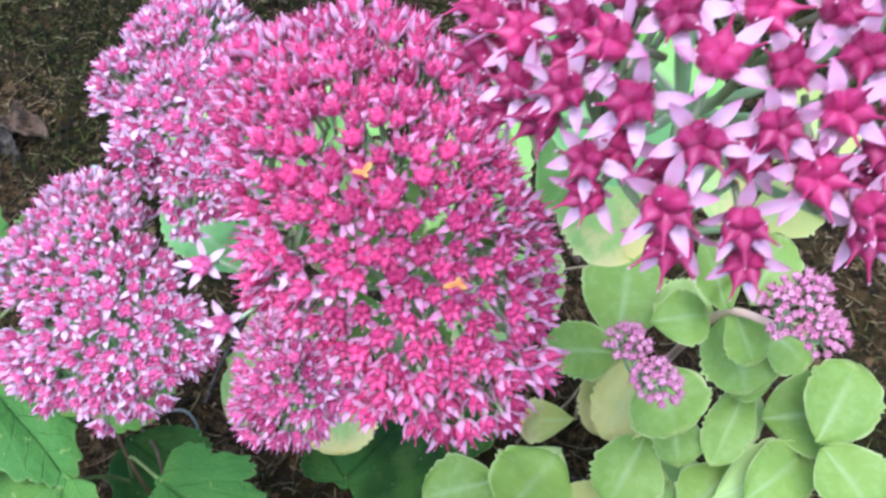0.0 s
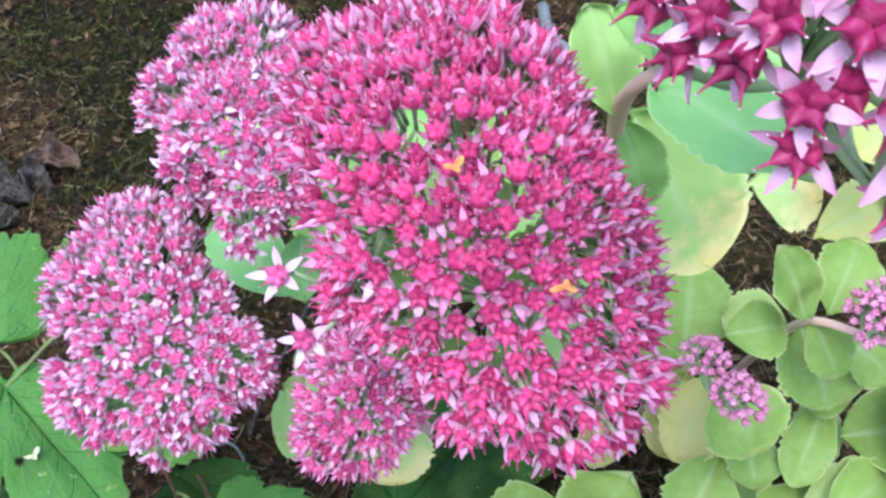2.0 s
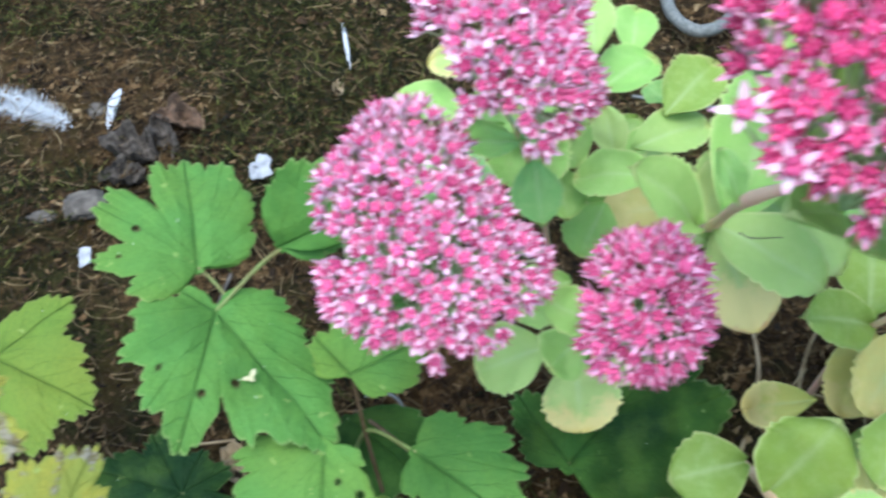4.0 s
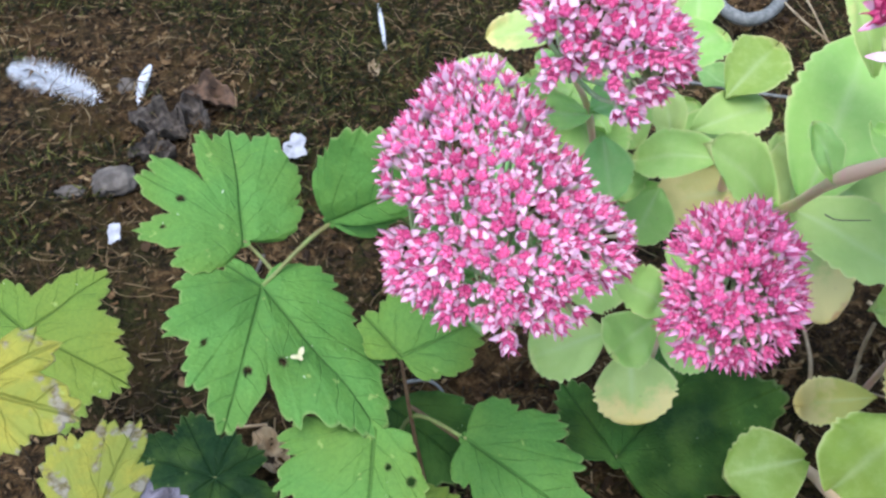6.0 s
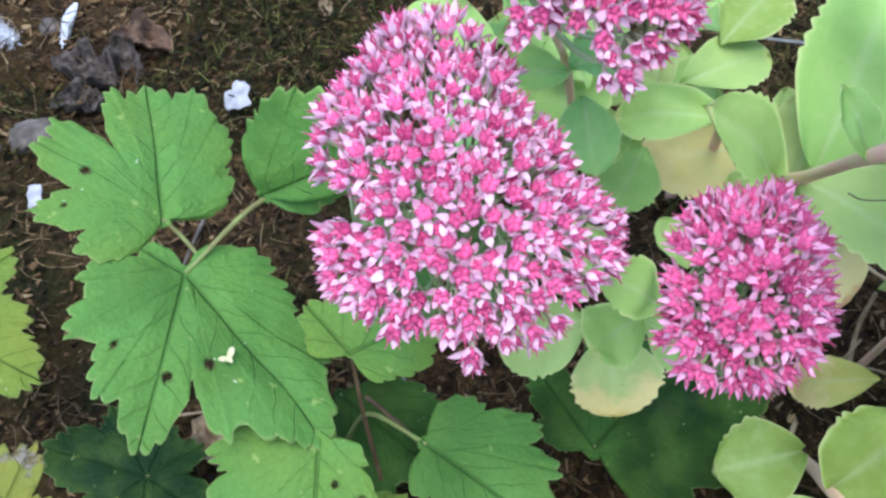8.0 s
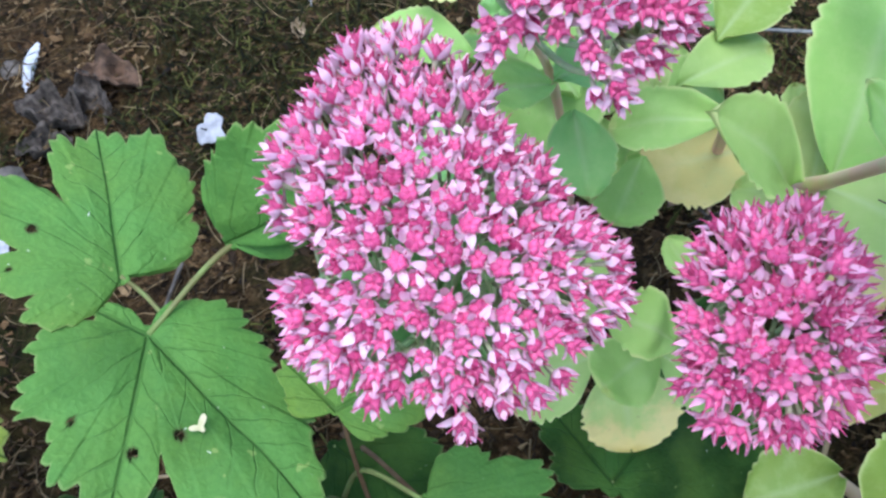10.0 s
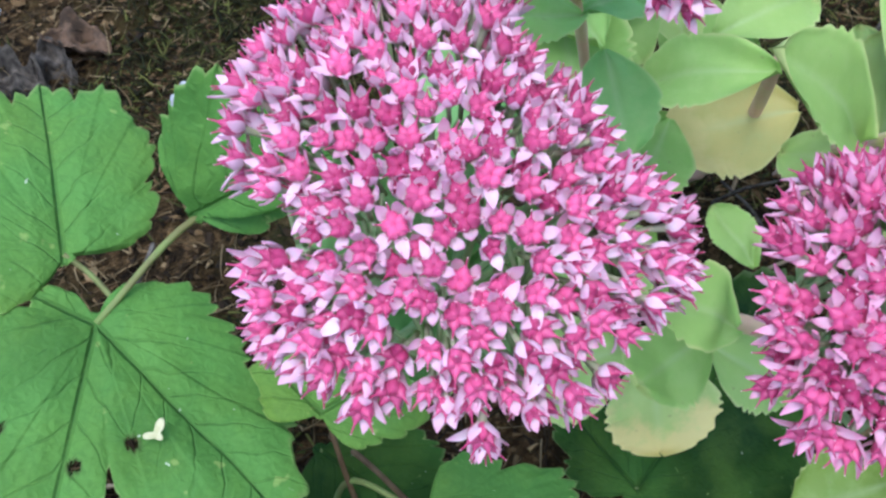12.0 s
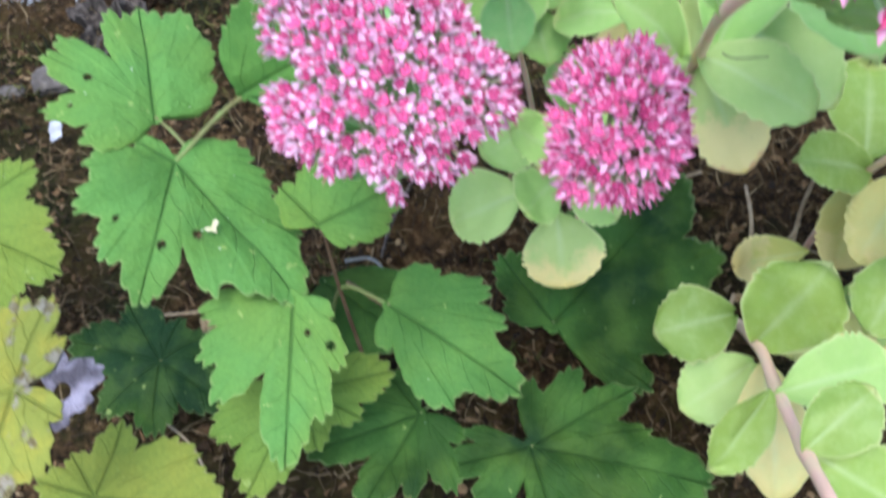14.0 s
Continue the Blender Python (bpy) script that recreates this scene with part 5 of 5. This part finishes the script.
sedum_leaf(stem_g, (0.0473, 0.2735, 0.3300), (0.0848, 0.2370, 0.2700), 0.0547, 0.38, 0, 0.12, 0.62)
sedum_leaf(stem_g, (0.0310, 0.2220, 0.3800), (0.0218, 0.2409, 0.4100), 0.0244, 0.30, 0, 0.12, 0.00)
sedum_leaf(stem_g, (0.0362, 0.2398, 0.3600), (0.0510, 0.2346, 0.3100), 0.0275, 0.25, 0, 0.12, 0.00)
sedum_leaf(stem_g, (0.0432, 0.2121, 0.4100), (0.0253, 0.2141, 0.4300), 0.0139, 0.22, 0, 0.12, 0.00)
sedum_leaf(stem_g, (0.0400, 0.2005, 0.4200), (0.0337, 0.2026, 0.4400), 0.0140, 0.12, 0, 0.12, 0.00)
sedum_leaf(stem_g, (0.0596, 0.2174, 0.4200), (0.0782, 0.1840, 0.4200), 0.0252, 0.20, 0, 0.12, 0.00)
sedum_leaf(stem_g, (0.1342, 0.3429, 0.2000), (0.1754, 0.3376, 0.1900), 0.0450, 0.50, 0, 0.12, 0.75)
sedum_leaf(stem_g, (0.2080, 0.3405, 0.2700), (0.1620, 0.3000, 0.2700), 0.0445, 0.62, 0, 0.12, 0.20)
sedum_leaf(stem_g, (0.1661, 0.3127, 0.1900), (0.2211, 0.3438, 0.1850), 0.0363, 0.68, 0, 0.12, 0.30)
sedum_leaf(stem_g, (0.2407, 0.3479, 0.2000), (0.2129, 0.3270, 0.1900), 0.0371, 0.72, 0, 0.12, 0.20)

stem_f = sedum((0.10, 0.29, 0.0), "stonecrop with a small dusty pink budding head")
stalk("stem", [(0.10, 0.29, 0.0), (0.101, 0.28, 0.09), (0.100, 0.25, 0.165), (0.096, 0.217, 0.195)], 0.0024, 0.0016, M_STEM, stem_f)
flower_head(stem_f, (0.096, 0.217, 0.195), ellipses([PATCH_F1, PATCH_F2], 0.1, 83), 0.0033, 0.007, KIND_F, (0, -0.1, 1), 83, groups=5, drop=0.012, skirt=0)
# Low values: shade from the taller heads is put into these leaf tones.
sedum_leaf(stem_f, (0.0999, 0.2718, 0.1200), (0.0543, 0.2579, 0.1490), 0.0364, 0.03, 0, 0.12, 0.00)
sedum_leaf(stem_f, (0.1105, 0.2411, 0.1600), (0.1275, 0.2096, 0.1400), 0.0500, 0.04, 0, 0.12, 0.00)
sedum_leaf(stem_f, (0.1075, 0.2828, 0.1000), (0.0937, 0.2405, 0.0650), 0.0412, 0.72, 0, 0.12, 0.70)
sedum_leaf(stem_f, (0.1018, 0.2795, 0.1150), (0.1159, 0.3438, 0.1300), 0.0548, 0.03, 0, 0.12, 0.00)
sedum_leaf(stem_f, (0.1076, 0.2521, 0.1900), (0.1400, 0.2577, 0.1900), 0.0317, 0.05, 0, 0.12, 0.00)
sedum_leaf(stem_f, (0.1167, 0.2260, 0.1000), (0.0924, 0.1857, 0.0900), 0.0441, 0.05, 0, 0.12, 0.00)
sedum_leaf(stem_f, (0.1331, 0.2381, 0.1100), (0.1342, 0.2065, 0.1000), 0.0313, 0.02, 0, 0.12, 0.00)
sedum_leaf(stem_f, (0.1197, 0.2670, 0.1200), (0.0912, 0.2239, 0.1000), 0.0412, 0.78, 0, 0.12, 0.50)
sedum_leaf(stem_f, (0.0853, 0.1960, 0.0500), (0.1386, 0.2142, 0.0600), 0.0407, 0.38, 0, 0.12, 0.00)
sedum_leaf(stem_f, (0.1535, 0.2802, 0.1500), (0.1202, 0.2898, 0.1500), 0.0358, 0.50, 0, 0.12, 0.25)

stem_h = sedum((0.16, 0.33, 0.0), "stonecrop with a small dusty pink budding head")
stalk("stem", [(0.16, 0.33, 0.0), (0.152, 0.29, 0.11), (0.148, 0.256, 0.195), (0.168, 0.236, 0.213)], 0.003, 0.002, M_STEM, stem_h)
flower_head(stem_h, (0.168, 0.236, 0.213), ellipses([PATCH_H1, PATCH_H2], 0.1, 97), 0.0034, 0.007, KIND_F, (0, -0.1, 1), 97, groups=6, drop=0.012, skirt=0)
# Values up to 0.06 hold shade of plants above, set through leaf colour.
sedum_leaf(stem_h, (0.1441, 0.2518, 0.2050), (0.1282, 0.2697, 0.2400), 0.0270, 0.02, 0, 0.12, 0.00)
sedum_leaf(stem_h, (0.1662, 0.2697, 0.1800), (0.1857, 0.3037, 0.2000), 0.0328, 0.06, 0, 0.12, 0.00)
sedum_leaf(stem_h, (0.1490, 0.2550, 0.2000), (0.1611, 0.2295, 0.1850), 0.0278, 0.03, 0, 0.12, 0.00)
sedum_leaf(stem_h, (0.1565, 0.2716, 0.1650), (0.1656, 0.2293, 0.1500), 0.0489, 0.03, 0, 0.12, 0.00)
sedum_leaf(stem_h, (0.1753, 0.2612, 0.1700), (0.1993, 0.2419, 0.1600), 0.0311, 0.06, 0, 0.12, 0.00)
sedum_leaf(stem_h, (0.1762, 0.2503, 0.1200), (0.1511, 0.2042, 0.1100), 0.0291, 0.04, 0, 0.12, 0.00)
sedum_leaf(stem_h, (0.1683, 0.1863, 0.1000), (0.2123, 0.2180, 0.1000), 0.0399, 0.06, 0, 0.12, 0.00)
sedum_leaf(stem_h, (0.2097, 0.2144, 0.1200), (0.2365, 0.2551, 0.1400), 0.0465, 0.04, 0, 0.12, 0.00)
sedum_leaf(stem_h, (0.2121, 0.2110, 0.1200), (0.2340, 0.1731, 0.1200), 0.0416, 0.05, 0, 0.12, 0.00)
sedum_leaf(stem_h, (0.1879, 0.2379, 0.1000), (0.2438, 0.2392, 0.1100), 0.0560, 0.02, 0, 0.12, 0.00)
sedum_leaf(stem_h, (0.1706, 0.2152, 0.0800), (0.1410, 0.1849, 0.0700), 0.0413, 0.05, 0, 0.12, 0.00)
sedum_leaf(stem_h, (0.1876, 0.2470, 0.1300), (0.1626, 0.2543, 0.1300), 0.0328, 0.06, 0, 0.12, 0.00)
sedum_leaf(stem_h, (0.1546, 0.1920, 0.0850), (0.2196, 0.2199, 0.0900), 0.0427, 0.48, 0, 0.12, 0.45)
sedum_leaf(stem_h, (0.1607, 0.2186, 0.0800), (0.1907, 0.2648, 0.0900), 0.0319, 0.50, 0, 0.12, 0.20)
sedum_leaf(stem_h, (0.1652, 0.1948, 0.0400), (0.1232, 0.2476, 0.0400), 0.0386, 0.42, 0, 0.12, 0.00)

stem_i = sedum((0.04, 0.25, 0.0), "leaning stonecrop stem with pale yellow-green leaves")
stalk("stem", [(0.04, 0.25, 0.0), (0.0365, 0.1912, 0.0750), (0.0319, 0.1460, 0.1100), (0.0238, 0.0982, 0.1550), (0.0149, 0.0599, 0.2000)], 0.0032, 0.0028, M_STEM, stem_i, "pinkish fleshy stem", knots=(1, 2, 3))
# Values under 0.08: shading from tilt and neighbours put into the leaf tone.
sedum_leaf(stem_i, (0.0282, 0.2070, 0.0750), (-0.0172, 0.1950, 0.0750), 0.0430, 0.02, 0, 0.12, 0.00)
sedum_leaf(stem_i, (0.0340, 0.1845, 0.0850), (0.0589, 0.1969, 0.1400), 0.0509, 0.07, 0, 0.12, 0.00)
sedum_leaf(stem_i, (0.0780, 0.2503, 0.0700), (0.0439, 0.2653, 0.0300), 0.0302, 0.66, 0, 0.12, 0.80)
sedum_leaf(stem_i, (0.0476, 0.1867, 0.0700), (0.1175, 0.1982, 0.0600), 0.0344, 0.72, 0, 0.12, 0.60)
sedum_leaf(stem_i, (0.0390, 0.1847, 0.0600), (-0.0026, 0.1605, 0.0500), 0.0414, 0.42, 0, 0.12, 0.00)
sedum_leaf(stem_i, (0.0251, 0.1416, 0.1200), (-0.0047, 0.1040, 0.1100), 0.0293, 0.03, -25, 0.12, 0.00)
sedum_leaf(stem_i, (0.0420, 0.1823, 0.0650), (0.0422, 0.1086, 0.0500), 0.0400, 0.85, 0, 0.12, 0.30)
sedum_leaf(stem_i, (0.0283, 0.1402, 0.1200), (0.0887, 0.1561, 0.1200), 0.0372, 0.36, 0, 0.12, 0.00)
sedum_leaf(stem_i, (0.0209, 0.0964, 0.1600), (0.0483, 0.1158, 0.1800), 0.0293, 0.02, 0, 0.12, 0.00)
sedum_leaf(stem_i, (0.0250, 0.0982, 0.1550), (0.0608, 0.0759, 0.1500), 0.0335, 0.05, 0, 0.12, 0.00)
sedum_leaf(stem_i, (0.1010, 0.2387, 0.0400), (0.1392, 0.2303, 0.0300), 0.0319, 0.38, 0, 0.12, 0.00)
